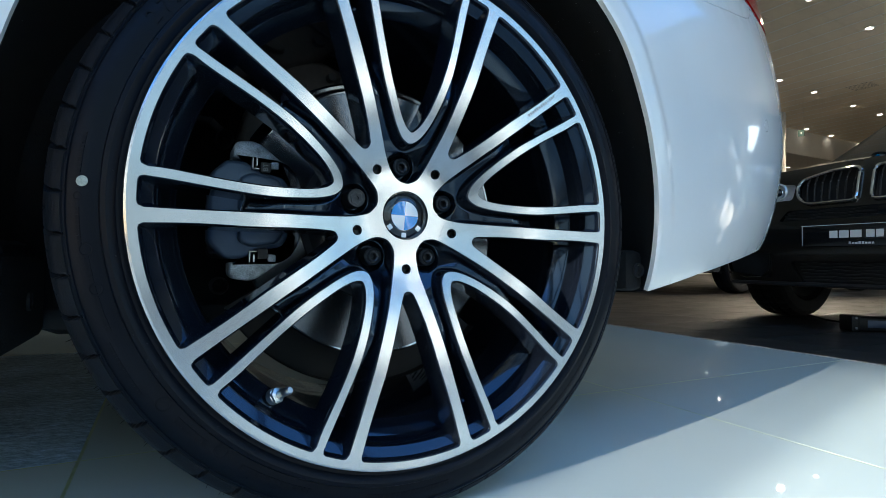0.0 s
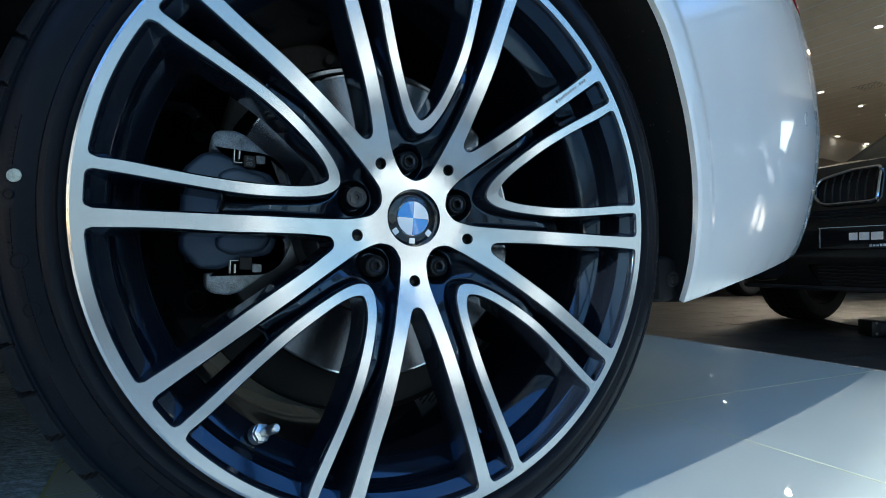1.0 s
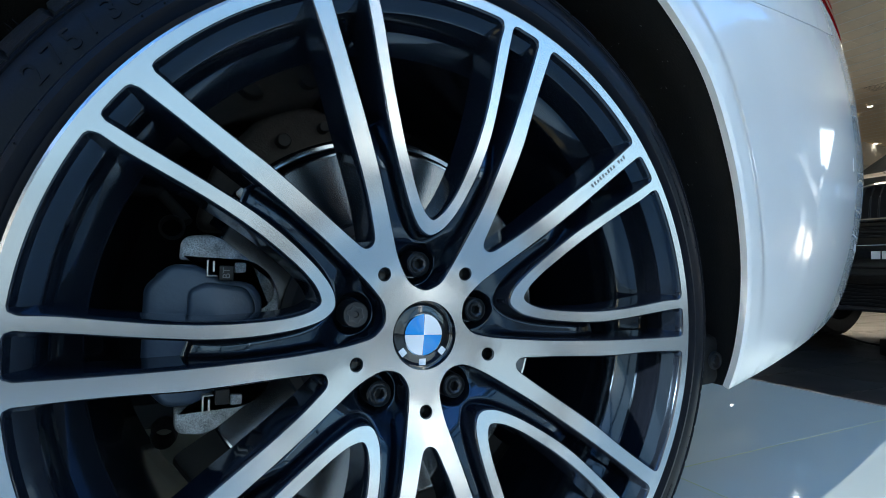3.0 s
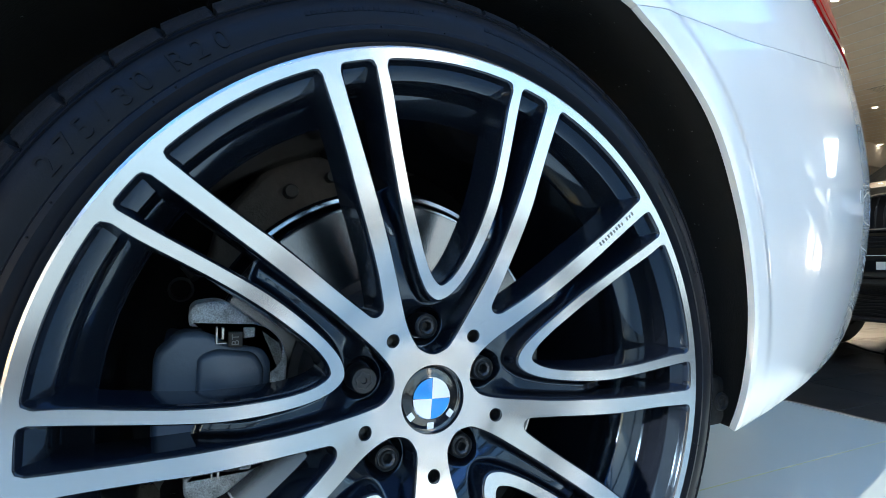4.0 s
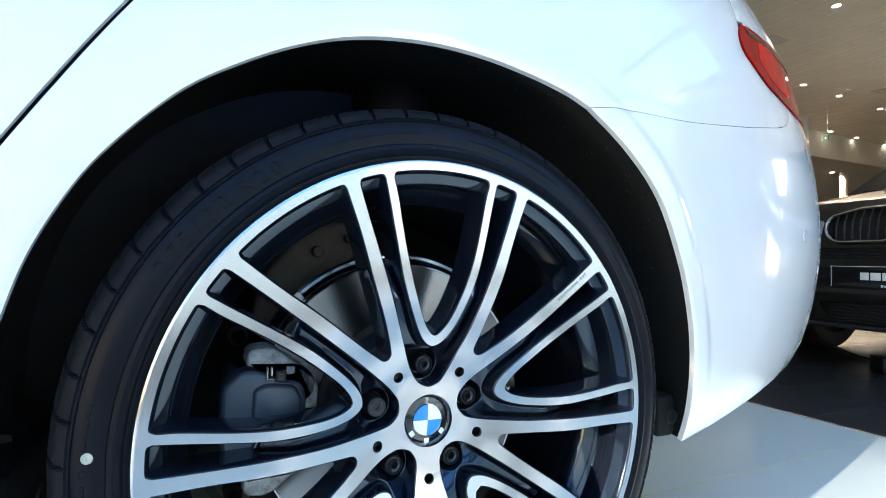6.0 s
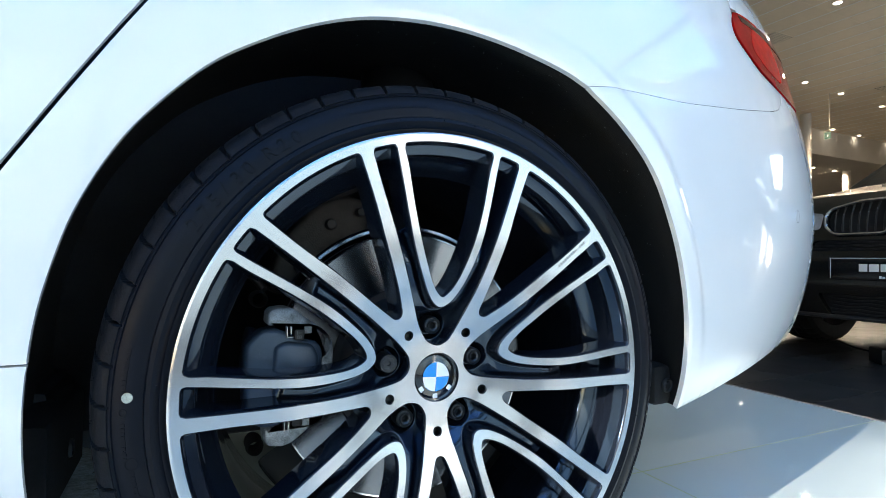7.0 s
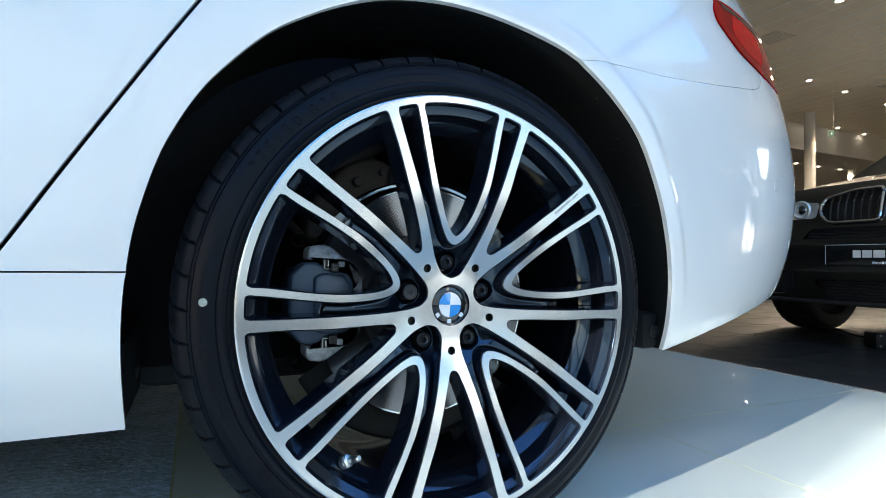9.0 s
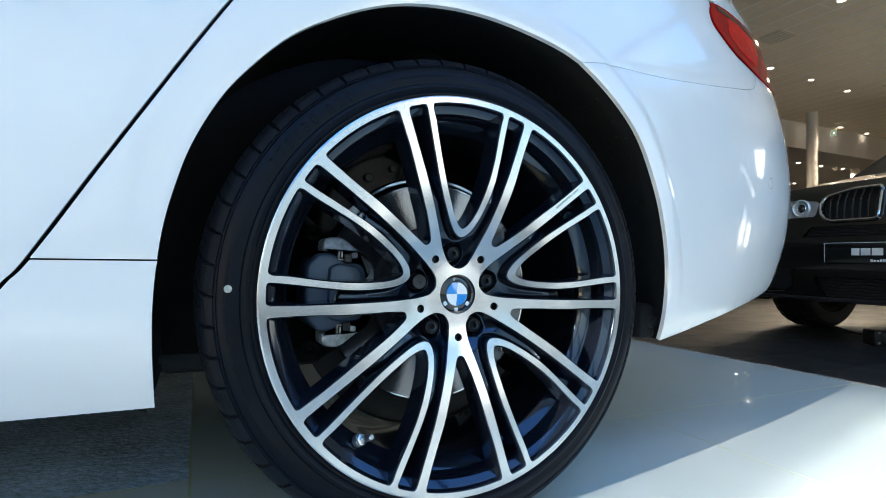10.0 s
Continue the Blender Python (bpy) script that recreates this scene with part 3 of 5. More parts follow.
G = 0.0016
DOOR = spline([(-0.56, 0.19), (-0.535, 0.30), (-0.508, 0.345), (-0.489, 0.369), (-0.431, 0.464), (-0.386, 0.537), (-0.336, 0.618), (-0.290, 0.690), (-0.215, 0.80), (-0.15, 0.90), (-0.10, 1.0), (-0.07, 1.08)], 5)
SEAM = spline([(0.196, 0.6815), (0.237, 0.687), (0.268, 0.689), (0.326, 0.6905), (0.389, 0.693), (0.463, 0.700), (0.554, 0.711), (0.625, 0.7225), (0.6825, 0.7325), (0.733, 0.746), (0.763, 0.764), (0.776, 0.784)], 5)
TAIL_LOWER = spline([(0.586, 0.893), (0.5735, 0.870), (0.579, 0.846), (0.610, 0.827), (0.665, 0.804), (0.74, 0.7925), (0.80, 0.787), (0.86, 0.785)], 5)
TAIL_UPPER = spline([(0.586, 0.893), (0.62, 0.899), (0.66, 0.902), (0.7225, 0.904), (0.80, 0.908), (0.95, 0.918), (1.25, 0.915)], 5)
SKIRT_Z = 0.371
k_sill = next(i for i, p in enumerate(ARCH_FINE) if p[1] >= SKIRT_Z)
k_seam = next(i for i, p in enumerate(ARCH_FINE) if p[0] >= 0.196)
d_sill = next(i for i, p in enumerate(DOOR) if p[1] >= SKIRT_Z)


def shift(line, dx, dz):
    return [(x + dx, z + dz) for x, z in line]


def panel(name, outline, label="", mat=white_paint, spacing=0.016, proud=0.0, depth=0.007, crease=False):
    out = resample(outline, 0.006 if crease else 0.008)
    return part(name, skin(out, [], spacing, lambda u, z: body_point(u, z) - inward(u, z) * proud, depth, inward, (ARCH_DENSE, 0.056, 0.0042) if crease else None, 0.0014 if mat is white_paint else 0.0), mat, CAR, label)


door_line = shift(DOOR, 1.6 * G, 0)
door_at_sill = (float(np.interp(SKIRT_Z, [p[1] for p in DOOR], [p[0] for p in DOOR])) + 1.6 * G)
panel("quarter_panel", [(door_at_sill, SKIRT_Z + 0.6 * G)] + door_line[d_sill + 1:] + [(0.2, 1.08), (0.58, 1.06)] + [(0.581, 0.899)] + shift(TAIL_LOWER[1:], -0.003, -0.003)[:-6] + SEAM[::-1][1:] + ARCH_FINE[k_sill:k_seam][::-1] + [(ARCH_FINE[k_sill][0], SKIRT_Z + 0.6 * G)], "white painted quarter panel with a flared wheel arch", depth=0.009, crease=True)
panel("side_skirt", [(-0.55, 0.198)] + [p for p in door_line if 0.2 < p[1] < SKIRT_Z - 0.004] + [(door_at_sill, SKIRT_Z - 0.6 * G), (ARCH_FINE[k_sill][0], SKIRT_Z - 0.6 * G)] + ARCH_FINE[2:k_sill][::-1] + [(-0.374, 0.198)], "white painted side skirt")
panel("rear_door", [(-1.7, 0.198)] + [(-1.7, 1.08)] + shift(DOOR, -1.6 * G, 0)[::-1], "white painted rear door")
panel("rear_bumper", shift(SEAM, 0.0008, -0.45 * G) + [(0.86, 0.785), (1.0, 0.80), (1.6, 0.80), (1.6, 0.34), (1.2, 0.335), (0.904, 0.312), (0.713, 0.285), (0.567, 0.262)] + ARCH_FINE[k_seam + 1:][::-1], "white painted rear bumper", depth=0.009, crease=True)
TAIL = resample(TAIL_LOWER + [(1.25, 0.80)] + TAIL_UPPER[::-1][:-1], 0.01)
lamp_body = panel("tail_lamp", TAIL, "dark red glass tail lamp", red_glass, 0.012, 0.001, 0.003)
panel("lamp_seal", offset(TAIL, 0.005), "black lamp seal", gap_black, 0.02, -0.004, 0.0)
glow = panel("lamp_reflector", rounded([(0.640, 0.838), (0.70, 0.815), (0.79, 0.808), (0.83, 0.845), (0.80, 0.880), (0.70, 0.886), (0.655, 0.884)], 0.015, 5), "brighter red reflector", red_inner, 0.01, 0.0016, 0.0012)
glow.parent = lamp_body
band = panel("lamp_band", rounded([(0.600, 0.8915), (0.66, 0.8945), (0.80, 0.899), (0.95, 0.908), (0.95, 0.895), (0.80, 0.887), (0.66, 0.884), (0.612, 0.882)], 0.003, 3), "dark smoked upper band", material("smoked red glass", (0.06, 0.004, 0.005), 0.08, vary=0.2, spec=0.4), 0.01, 0.0017, 0.0012)
band.parent = lamp_body
panel("rear_deck", [(0.583, 0.901)] + shift(TAIL_UPPER[4:], 0, 0.003) + [(1.25, 1.05), (0.584, 1.06)], "white painted tail above the lamp")


# ---- wheel house, underbody and what closes the car ----
def liner_mesh():
    line = offset_open([(x, z) for x, z in ARCH_FINE], -0.008)
    bm = bmesh.new()
    rows = []
    for y in (0.006, 0.02, 0.06, 0.12, 0.20, 0.30, 0.36):
        k = 1.0 + 0.10 * float(smooth(0.0, 0.12, np.float64(y)))
        row = []
        for x, z in line:
            p = on_flank(x, z)
            row.append(bm.verts.new((x * k, p[1] + y, HUB + (z - HUB) * k)))
        rows.append(row)
    for A, B in zip(rows, rows[1:]):
        for i in range(len(A) - 1):
            bm.faces.new((A[i], A[i + 1], B[i + 1], B[i]))
    return bm


def offset_open(line, d):
    P = np.array(line)
    t = np.gradient(P, axis=0)
    n = np.stack([t[:, 1], -t[:, 0]], 1) / np.hypot(t[:, 0], t[:, 1])[:, None]
    return [tuple(p) for p in (P + n * d).tolist()]


part("wheel_house_liner", liner_mesh(), felt, CAR, "black felt wheel house liner")
def lint_mesh():
    """Pale lint caught in the felt."""
    rnd = random.Random(8)
    line = offset_open(ARCH_FINE, -0.008)
    bm = bmesh.new()
    for i in range(170):
        x, z = line[int(rnd.triangular(6, len(line) - 4, len(line) * 0.78))]
        y = rnd.triangular(0.015, 0.24, 0.06)
        k = 1.0 + 0.10 * float(smooth(0.0, 0.12, np.float64(y))) - 0.004
        p = Vector((x * k + rnd.uniform(-0.004, 0.004), float(on_flank(x, z)[1]) + y, HUB + (z - HUB) * k))
        d = Vector((rnd.uniform(-1, 1), rnd.uniform(-1, 1), rnd.uniform(-1, 1))).normalized() * rnd.choice((0.0007, 0.0009, 0.0014))
        join(bm, tube([p - d, p + d], [0.0003, 0.0005], 4))
    return bm


tagged(part("lint", lint_mesh(), material("grey lint", (0.16, 0.17, 0.18), 0.9, vary=0.3, scale=500), CAR, "pale specks of lint on the felt"), kind="stuff")
part("inner_wheel_house", box(-0.62, 0.62, 0.385, 0.42, 0.20, 0.95, 0.01), felt, CAR, "black inner wall of the wheel house")
part("underbody", box(-2.55, -0.40, 0.25, 1.75, 0.165, 0.30, 0.03), shadow_black, CAR, "black underbody tray")
part("rear_underbody", box(0.44, 0.80, 0.22, 1.62, 0.26, 0.34, 0.03), shadow_black, CAR, "black rear underbody tray")
part("middle_underbody", box(-0.41, 0.45, 0.40, 1.42, 0.16, 0.34, 0.03), shadow_black, CAR, "black middle underbody tray")
part("far_side_skirt", box(-2.55, -0.45, 1.76, 1.86, 0.15, 0.50, 0.03), white_paint, CAR, "white painted side skirt of the far flank")
# unseen panel added across the underside against the low sun
part("sun_stop_panel", box(-2.66, -2.55, 0.10, 1.80, 0.10, 0.60, 0.03), shadow_black, CAR, "black added panel that stops low sun under the car")


def core_mesh():
    plan = [(-2.6, 0.425), (0.80, 0.425), (0.95, 0.55), (1.0, 0.93), (0.95, 1.31), (0.80, 1.60), (0.2, 1.84), (-2.6, 1.87)]
    bm = bmesh.new()
    lo, hi = [bm.verts.new((x, y, 0.24)) for x, y in plan], [bm.verts.new((x, y, 1.02)) for x, y in plan]
    bm.faces.new(lo[::-1])
    bm.faces.new(hi)
    for i in range(len(plan)):
        j = (i + 1) % len(plan)
        bm.faces.new((lo[i], lo[j], hi[j], hi[i]))
    bmesh.ops.bevel(bm, geom=bm.edges[:], offset=0.05, segments=3, affect="EDGES")
    return bm


part("body_core", core_mesh(), white_paint, CAR, "white painted body")
part("cabin", bevelled_loft([(-2.5, 0.62, 1.40), (-0.9, 0.56, 1.44), (-0.35, 0.54, 1.32), (0.25, 0.58, 1.06)], 1.0), dark_glass, CAR, "dark glazed cabin").location = (0, 0.93, 0)
part("roof", box(-2.5, -0.75, 0.40, 1.46, 1.43, 1.475, 0.02), white_paint, CAR, "white roof")
part("liner_foot", box(0.400, 0.440, 0.06, 0.34, 0.235, 0.30, 0.012), felt, CAR, "fuzzy black end of the liner behind the wheel")
part("mud_flap", box(-0.44, -0.385, 0.15, 0.36, 0.168, 0.28, 0.012), felt, CAR, "black end of the liner ahead of the wheel")
def plug_mesh():
    return lathe([(0.0, -0.003), (0.004, -0.003), (0.0048, -0.0015), (0.0075, -0.0012), (0.0088, -0.0035), (0.0105, -0.0035), (0.0115, 0.0)], 24)


for p, turn in (((-0.3835, 0.250, 0.222), -90), ((0.424, 0.0585, 0.268), 0)):
    plug = part("liner_plug", plug_mesh(), shadow_black, CAR, "round black plastic plug in the liner")
    plug.matrix_basis = Matrix.Translation(p) @ Matrix.Rotation(radians(-turn), 4, "Z")
# parking sensor in the bumper
sp, sn = on_flank(0.80, 0.55), inward(0.80, 0.55)
sensor = part("parking_sensor", lathe([(0.0, -0.0008), (0.0105, -0.0008), (0.0112, 0.0), (0.0112, 0.004)], 32), white_paint, CAR, "round white parking sensor")
sensor.matrix_basis = Matrix.Translation(sp.tolist()) @ Vector((0, 1, 0)).rotation_difference(Vector(sn.tolist())).to_matrix().to_4x4()
gap = part("sensor_gap", lathe([(0.0112, -0.0006), (0.0120, -0.0006)], 32), gap_black, CAR, "dark ring gap")
gap.matrix_basis = sensor.matrix_basis.copy()

# ---- the rear wheel ----
TILT_M = Matrix(((0.999914, 0.0, 0.013089, 0.0), (-0.000137, 0.999945, 0.010470, 0.0), (-0.013088, -0.010471, 0.999860, HUB), (0, 0, 0, 1)))
WHEEL = new("wheel")
WHEEL.parent = CAR
WHEEL.matrix_basis = TILT_M
WHEEL["label"] = "two-tone alloy wheel with ten double spokes on a low-profile tyre"
HOLE0, SPOKE0 = -89.0, -89.5
R_RING, R_WIN = 0.268, 0.2605


def face_y(r):
    """How far back the spokes' face lies at radius r: it runs out steeply from the sunken hub, then level to the rim."""
    r = np.asarray(r, float)
    return sum(np.interp(r + d, [0.0, 0.05, 0.06, 0.08, 0.10, 0.12, 0.14, 0.17, 0.20, 0.2605, 0.268], [0.0012, 0.0010, 0.0, -0.0070, -0.0150, -0.0203, -0.0243, -0.0280, -0.0287, -0.0290, -0.0285]) / 5 for d in (-0.012, -0.006, 0, 0.006, 0.012))


def polar(r, a):
    return (r * math.cos(radians(a)), r * math.sin(radians(a)))


def arc(r, a0, a1, n=8):
    return [polar(r, a0 + (a1 - a0) * i / n) for i in range(n + 1)]


def turn2(points, a):
    c, s = math.cos(radians(a)), math.sin(radians(a))
    return [(c * x - s * y, s * x + c * y) for x, y in points]


def heading(p):
    return math.degrees(math.atan2(p[1], p[0]))


def mirrored(half):
    return half + [(u, -v) for u, v in half[-2::-1]]


# outlines along a bolt's direction (first number) and across it: the thin bow spoke's inner and outer edge, the recess of the bolt with its slots;
# the last one along a pin hole's direction: the window between two broad spokes
BOW_IN = spline(mirrored([(0.248, 0.0540), (0.2325, 0.0498), (0.2088, 0.0453), (0.186, 0.0408), (0.1645, 0.0356), (0.1453, 0.0300), (0.1285, 0.0240), (0.113, 0.0178), (0.1005, 0.0110), (0.0935, 0.0050), (0.0909, 0.0)]), 4)
BOW_OUT = spline(mirrored([(0.247, 0.0618), (0.2288, 0.0577), (0.2028, 0.0524), (0.1782, 0.0472), (0.155, 0.0418), (0.1344, 0.0352), (0.1164, 0.0281), (0.1000, 0.0205), (0.0873, 0.0123), (0.0815, 0.0055), (0.0797, 0.0)]), 4)
RECESS = spline(mirrored([(0.240, 0.0884), (0.2140, 0.0801), (0.1835, 0.0699), (0.1545, 0.0600), (0.1275, 0.0505), (0.1023, 0.0416), (0.0798, 0.0330), (0.0593, 0.0246), (0.0435, 0.0155), (0.0380, 0.0085), (0.0355, 0.0)]), 4)
V_EDGE = spline(mirrored([(0.248, 0.0566), (0.2180, 0.0481), (0.1935, 0.0402), (0.1708, 0.0323), (0.1495, 0.0258), (0.130, 0.0201), (0.1126, 0.0148), (0.0976, 0.0097), (0.0880, 0.0060), (0.0850, 0.0025), (0.0845, 0.0)]), 4)


def to_rim(line, a, b):
    """A window: its line, closed along the rim between the headings b and a with rounded corners."""
    return arc(R_WIN, b + 1.0, a - 1.0, 10) + [polar(R_WIN - 0.0012, a - 0.35), polar(R_WIN - 0.005, a)] + line + [polar(R_WIN - 0.005, b), polar(R_WIN - 0.0012, b + 0.35)]


def slots():
    """The recess and the two slots beside the bow, as one outline."""
    a1, a0, b1, b0 = 20.15, 14.0, -20.15, -14.0

    def top(lo, hi):
        s = 1 if hi > lo else -1
        return [polar(R_WIN - 0.005, lo), polar(R_WIN - 0.0012, lo + 0.35 * s)] + arc(R_WIN, lo + 1.0 * s, hi - 1.0 * s, 4) + [polar(R_WIN - 0.0012, hi - 0.35 * s), polar(R_WIN - 0.005, hi)]

    return BOW_OUT[::-1] + top(a0, a1) + RECESS + top(b1, b0)


OPENINGS = []
for k in range(5):
    OPENINGS += [turn2(to_rim(V_EDGE, 12.9, -12.9), SPOKE0 + 72 * k), turn2(to_rim(BOW_IN, 12.2, -12.2), SPOKE0 + 72 * k + 36), turn2(slots(), SPOKE0 + 72 * k + 36)]
OPENINGS = [resample(h, 0.0035) for h in OPENINGS]


def circle(x, y, r, n=20):
    return [(x + r * math.cos(2 * math.pi * i / n), y + r * math.sin(2 * math.pi * i / n)) for i in range(n)]


def on_face(back):
    return lambda x, z: column(x, face_y(np.hypot(x, z)) + back, z)


PINS = [turn2([(0.060, 0)], HOLE0 + 72 * k)[0] for k in range(5)]
rim_circle = circle(0, 0, R_RING, 240)
straight_back = lambda a, b: np.stack([-a * 0.02, 1 + 0 * a, -b * 0.02], -1)
part("spoke_face", skin(rim_circle, OPENINGS + [circle(x, y, 0.0056, 18) for x, y in PINS] + [circle(0, 0, 0.0275, 48)], 0.008, on_face(0.0), 0.0010, straight_back), machined, WHEEL, "bright machined spoke faces and rim edge")
# behind each machined face a rounded lacquer edge, then the deep black flanks, which spread where they meet the rim
def flank_mesh():
    bm = bmesh.new()
    for loop in OPENINGS:
        P = np.array(loop)
        inn = (np.array(offset(loop, -0.001)) - P) / 0.001
        r = np.hypot(P[:, 0], P[:, 1])
        rings = []
        for deep, wide in ((0.0010, 0.0003), (0.0015, 0.0008), (0.0026, 0.0014), (0.0050, 0.0019), (0.009, 0.0021), (0.014, 0.0024), (0.022, 0.0028), (0.038, 0.0034)):
            reach = wide + 0.0048 * smooth(0.236, 0.257, r) * float(smooth(0.003, 0.016, np.float64(deep)))
            Q = P + inn * reach[:, None]
            rings.append([bm.verts.new(q) for q in column(Q[:, 0], face_y(r) + deep, Q[:, 1]).tolist()])
        n = len(loop)
        for A, B in zip(rings, rings[1:]):
            for i in range(n):
                bm.faces.new((A[i], A[(i + 1) % n], B[(i + 1) % n], B[i]))
    return bm


part("spoke_backing", skin(rim_circle, [offset(h, -0.0003) for h in OPENINGS] + [circle(x, y, 0.0050, 18) for x, y in PINS] + [circle(0, 0, 0.027, 48)], 0.010, on_face(0.0010)), black_gloss, WHEEL, "black lacquer under the machined faces")
part("spoke_body", flank_mesh(), black_gloss, WHEEL, "black lacquered spoke flanks with rounded edges", sharp=70)
part("rim_lip", lathe([(0.2676, -0.0280), (0.2700, -0.0268), (0.2712, -0.024), (0.2712, -0.012), (0.268, -0.008)], 180), machined, WHEEL, "polished rim edge")
part("barrel", lathe([(0.2608, -0.0262), (0.2600, -0.0238), (0.2496, -0.0160), (0.2484, -0.0148), (0.2478, -0.0130), (0.2462, 0.0105), (0.2452, 0.0125), (0.2310, 0.0245), (0.2299, 0.0265), (0.2288, 0.0600), (0.2270, 0.090), (0.2260, 0.20), (0.2340, 0.222), (0.242, 0.225)], 160), black_gloss, WHEEL, "black lacquered rim barrel with steps", sharp=22)
part("hub_bore", lathe([(0.0275, 0.0012), (0.0272, 0.012), (0.0, 0.012)], 48), black_gloss, WHEEL, "black hub bore")
for x, y in PINS:
    ob = part("pin_hole", lathe([(0.0056, 0.0008), (0.0052, 0.002), (0.0050, 0.014), (0.0, 0.014)], 18), enamel_black, WHEEL, "small black blind hole")
    ob.location = (x, 0, y)

WEB_END = 0.166
web_line = [p for p in RECESS if p[0] < WEB_END]
bow_line = [p for p in BOW_OUT if p[0] < WEB_END]
WEB = resample(offset(web_line + bow_line[::-1], 0.003), 0.0035)
WEB_INNER = web_line + bow_line[::-1]
WEB_EDGE = np.array(resample(web_line, 0.0007, False) + resample(bow_line, 0.0007, False))


def web_point(x, z):
    """The floor between the spokes: low round the bolt, a rounded rib along each slot."""
    d = np.min(np.hypot(WEB_EDGE[:, 0] - x[:, None], WEB_EDGE[:, 1] - z[:, None]), 1)
    d = np.where(inside(WEB_INNER, x, z), d, 0.0)
    rib = smooth(0.0, 0.0058, d) * smooth(0.060, 0.085, x) * 0.007
    sink = 0.024 - rib + 0.020 * smooth(WEB_END - 0.040, WEB_END + 0.004, x) - 0.10 * np.clip(x - 0.072, 0, 0.2)
    pit = 0.010 * (1 - smooth(0.013, 0.017, np.hypot(x - 0.0567, z)))
    return column(x, face_y(np.hypot(x, z)) + sink + pit, z)


def wheel_bolt(a, lock):
    if lock:
        prof = [(0.0, 0.0135), (0.0022, 0.0135), (0.0026, 0.012), (0.0095, 0.0115), (0.0105, 0.0130), (0.0108, 0.036)]
    else:
        prof = [(0.0, 0.022), (0.0038, 0.022), (0.0044, 0.0145), (0.0062, 0.0135), (0.0068, 0.0150), (0.0080, 0.0155), (0.0090, 0.0140), (0.0102, 0.0150), (0.0108, 0.036)]
    m = Matrix.Rotation(radians(-a), 4, "Y") @ Matrix.Translation((0.0567, 0, 0))
    bolt = part("wheel_bolt", lathe(prof, 30), bolt_black, WHEEL, "dark wheel bolt with a star-shaped lock" if lock else "dark steel wheel bolt")
    bolt.matrix_basis = m
    if lock:
        star = [((0.0066 + 0.0008 * math.cos(6 * t)) * math.cos(t), (0.0066 + 0.0008 * math.cos(6 * t)) * math.sin(t)) for t in [2 * math.pi * i / 60 for i in range(60)]]
        part("star_groove", skin(star, [offset(star, -0.0009)], 0.01, lambda x, z: column(x, 0 * x + 0.0110, z), 0.0008, straight_back), bolt_edge, bolt, "raised star outline")
    else:
        part("socket_rim", lathe([(0.0042, 0.0148), (0.0046, 0.0140), (0.0060, 0.0131), (0.0066, 0.0140)], 6), bolt_edge, bolt, "hexagonal socket edge")


for k in range(5):
    a = HOLE0 + 72 * k + 36
    ob = part("bolt_recess", skin(WEB, [], 0.0017, web_point), black_gloss, WHEEL, "black lacquered recess with rounded ribs", sharp=180)
    ob.matrix_basis = Matrix.Rotation(radians(-(a + SPOKE0 - HOLE0)), 4, "Y")
    wheel_bolt(a, k == 3)

# roundel: blue and white quarters in a black ring
cap = part("centre_cap", lathe([(0.0, 0.0040), (0.0165, 0.0046), (0.0170, 0.0050), (0.0220, 0.0058), (0.0262, 0.0074), (0.0272, 0.0085), (0.0272, 0.012)], 64), enamel_black, WHEEL, "black centre cap with a chrome edge")
part("cap_edge", lathe([(0.0262, 0.0073), (0.0267, 0.0064), (0.0274, 0.0066), (0.0275, 0.010)], 64), chrome, cap, "thin chrome edge")
part("cap_ring", lathe([(0.0158, 0.0046), (0.0164, 0.0038), (0.0170, 0.0048)], 64), chrome, cap, "thin chrome ring")
for k in range(4):
    part("cap_quarter", lathe([(0.0002, 0.0034), (0.0160, 0.0041), (0.0160, 0.0050)], 16, 90 * k + 0.6 - 2, 90 * k + 89.4 - 2), (enamel_white, enamel_blue)[k % 2], cap, ("white", "blue")[k % 2] + " enamel quarter")
for a in (-38, -90, -142):
    ob = part("cap_mark", box(-0.0029, 0.0029, -0.0004, 0.0004, -0.0027, 0.0027, 0.0002, seg=1), enamel_white, cap, "plain pale mark on the black ring", smooth_it=False)
    ob.matrix_basis = Matrix.Rotation(radians(-a), 4, "Y") @ Matrix.Translation((0.0217, 0.0057, 0)) @ Matrix.Rotation(radians(90), 4, "Y")
# small plain marks where the spoke carries lettering
along = turn2([(0.2335, -0.0592), (0.1887, -0.0458)], HOLE0 + 144)
for i in range(13):
    t = i / 12
    if i == 3:
        continue
    x, z = (along[0][0] * (1 - t) + along[1][0] * t, along[0][1] * (1 - t) + along[1][1] * t)
    ob = part("spoke_mark", box(-0.0008, 0.0008, -0.0001, 0.0001, -0.0013, 0.0013 + 0.0008 * (i % 3 != 1)), mark_grey, WHEEL, "tiny grey printed bar", smooth_it=False)
    ob.matrix_basis = Matrix.Translation((x, float(face_y(math.hypot(x, z))) - 0.0002, z)) @ Matrix.Rotation(radians(-heading((along[0][0] - along[1][0], along[0][1] - along[1][1]))), 4, "Y")

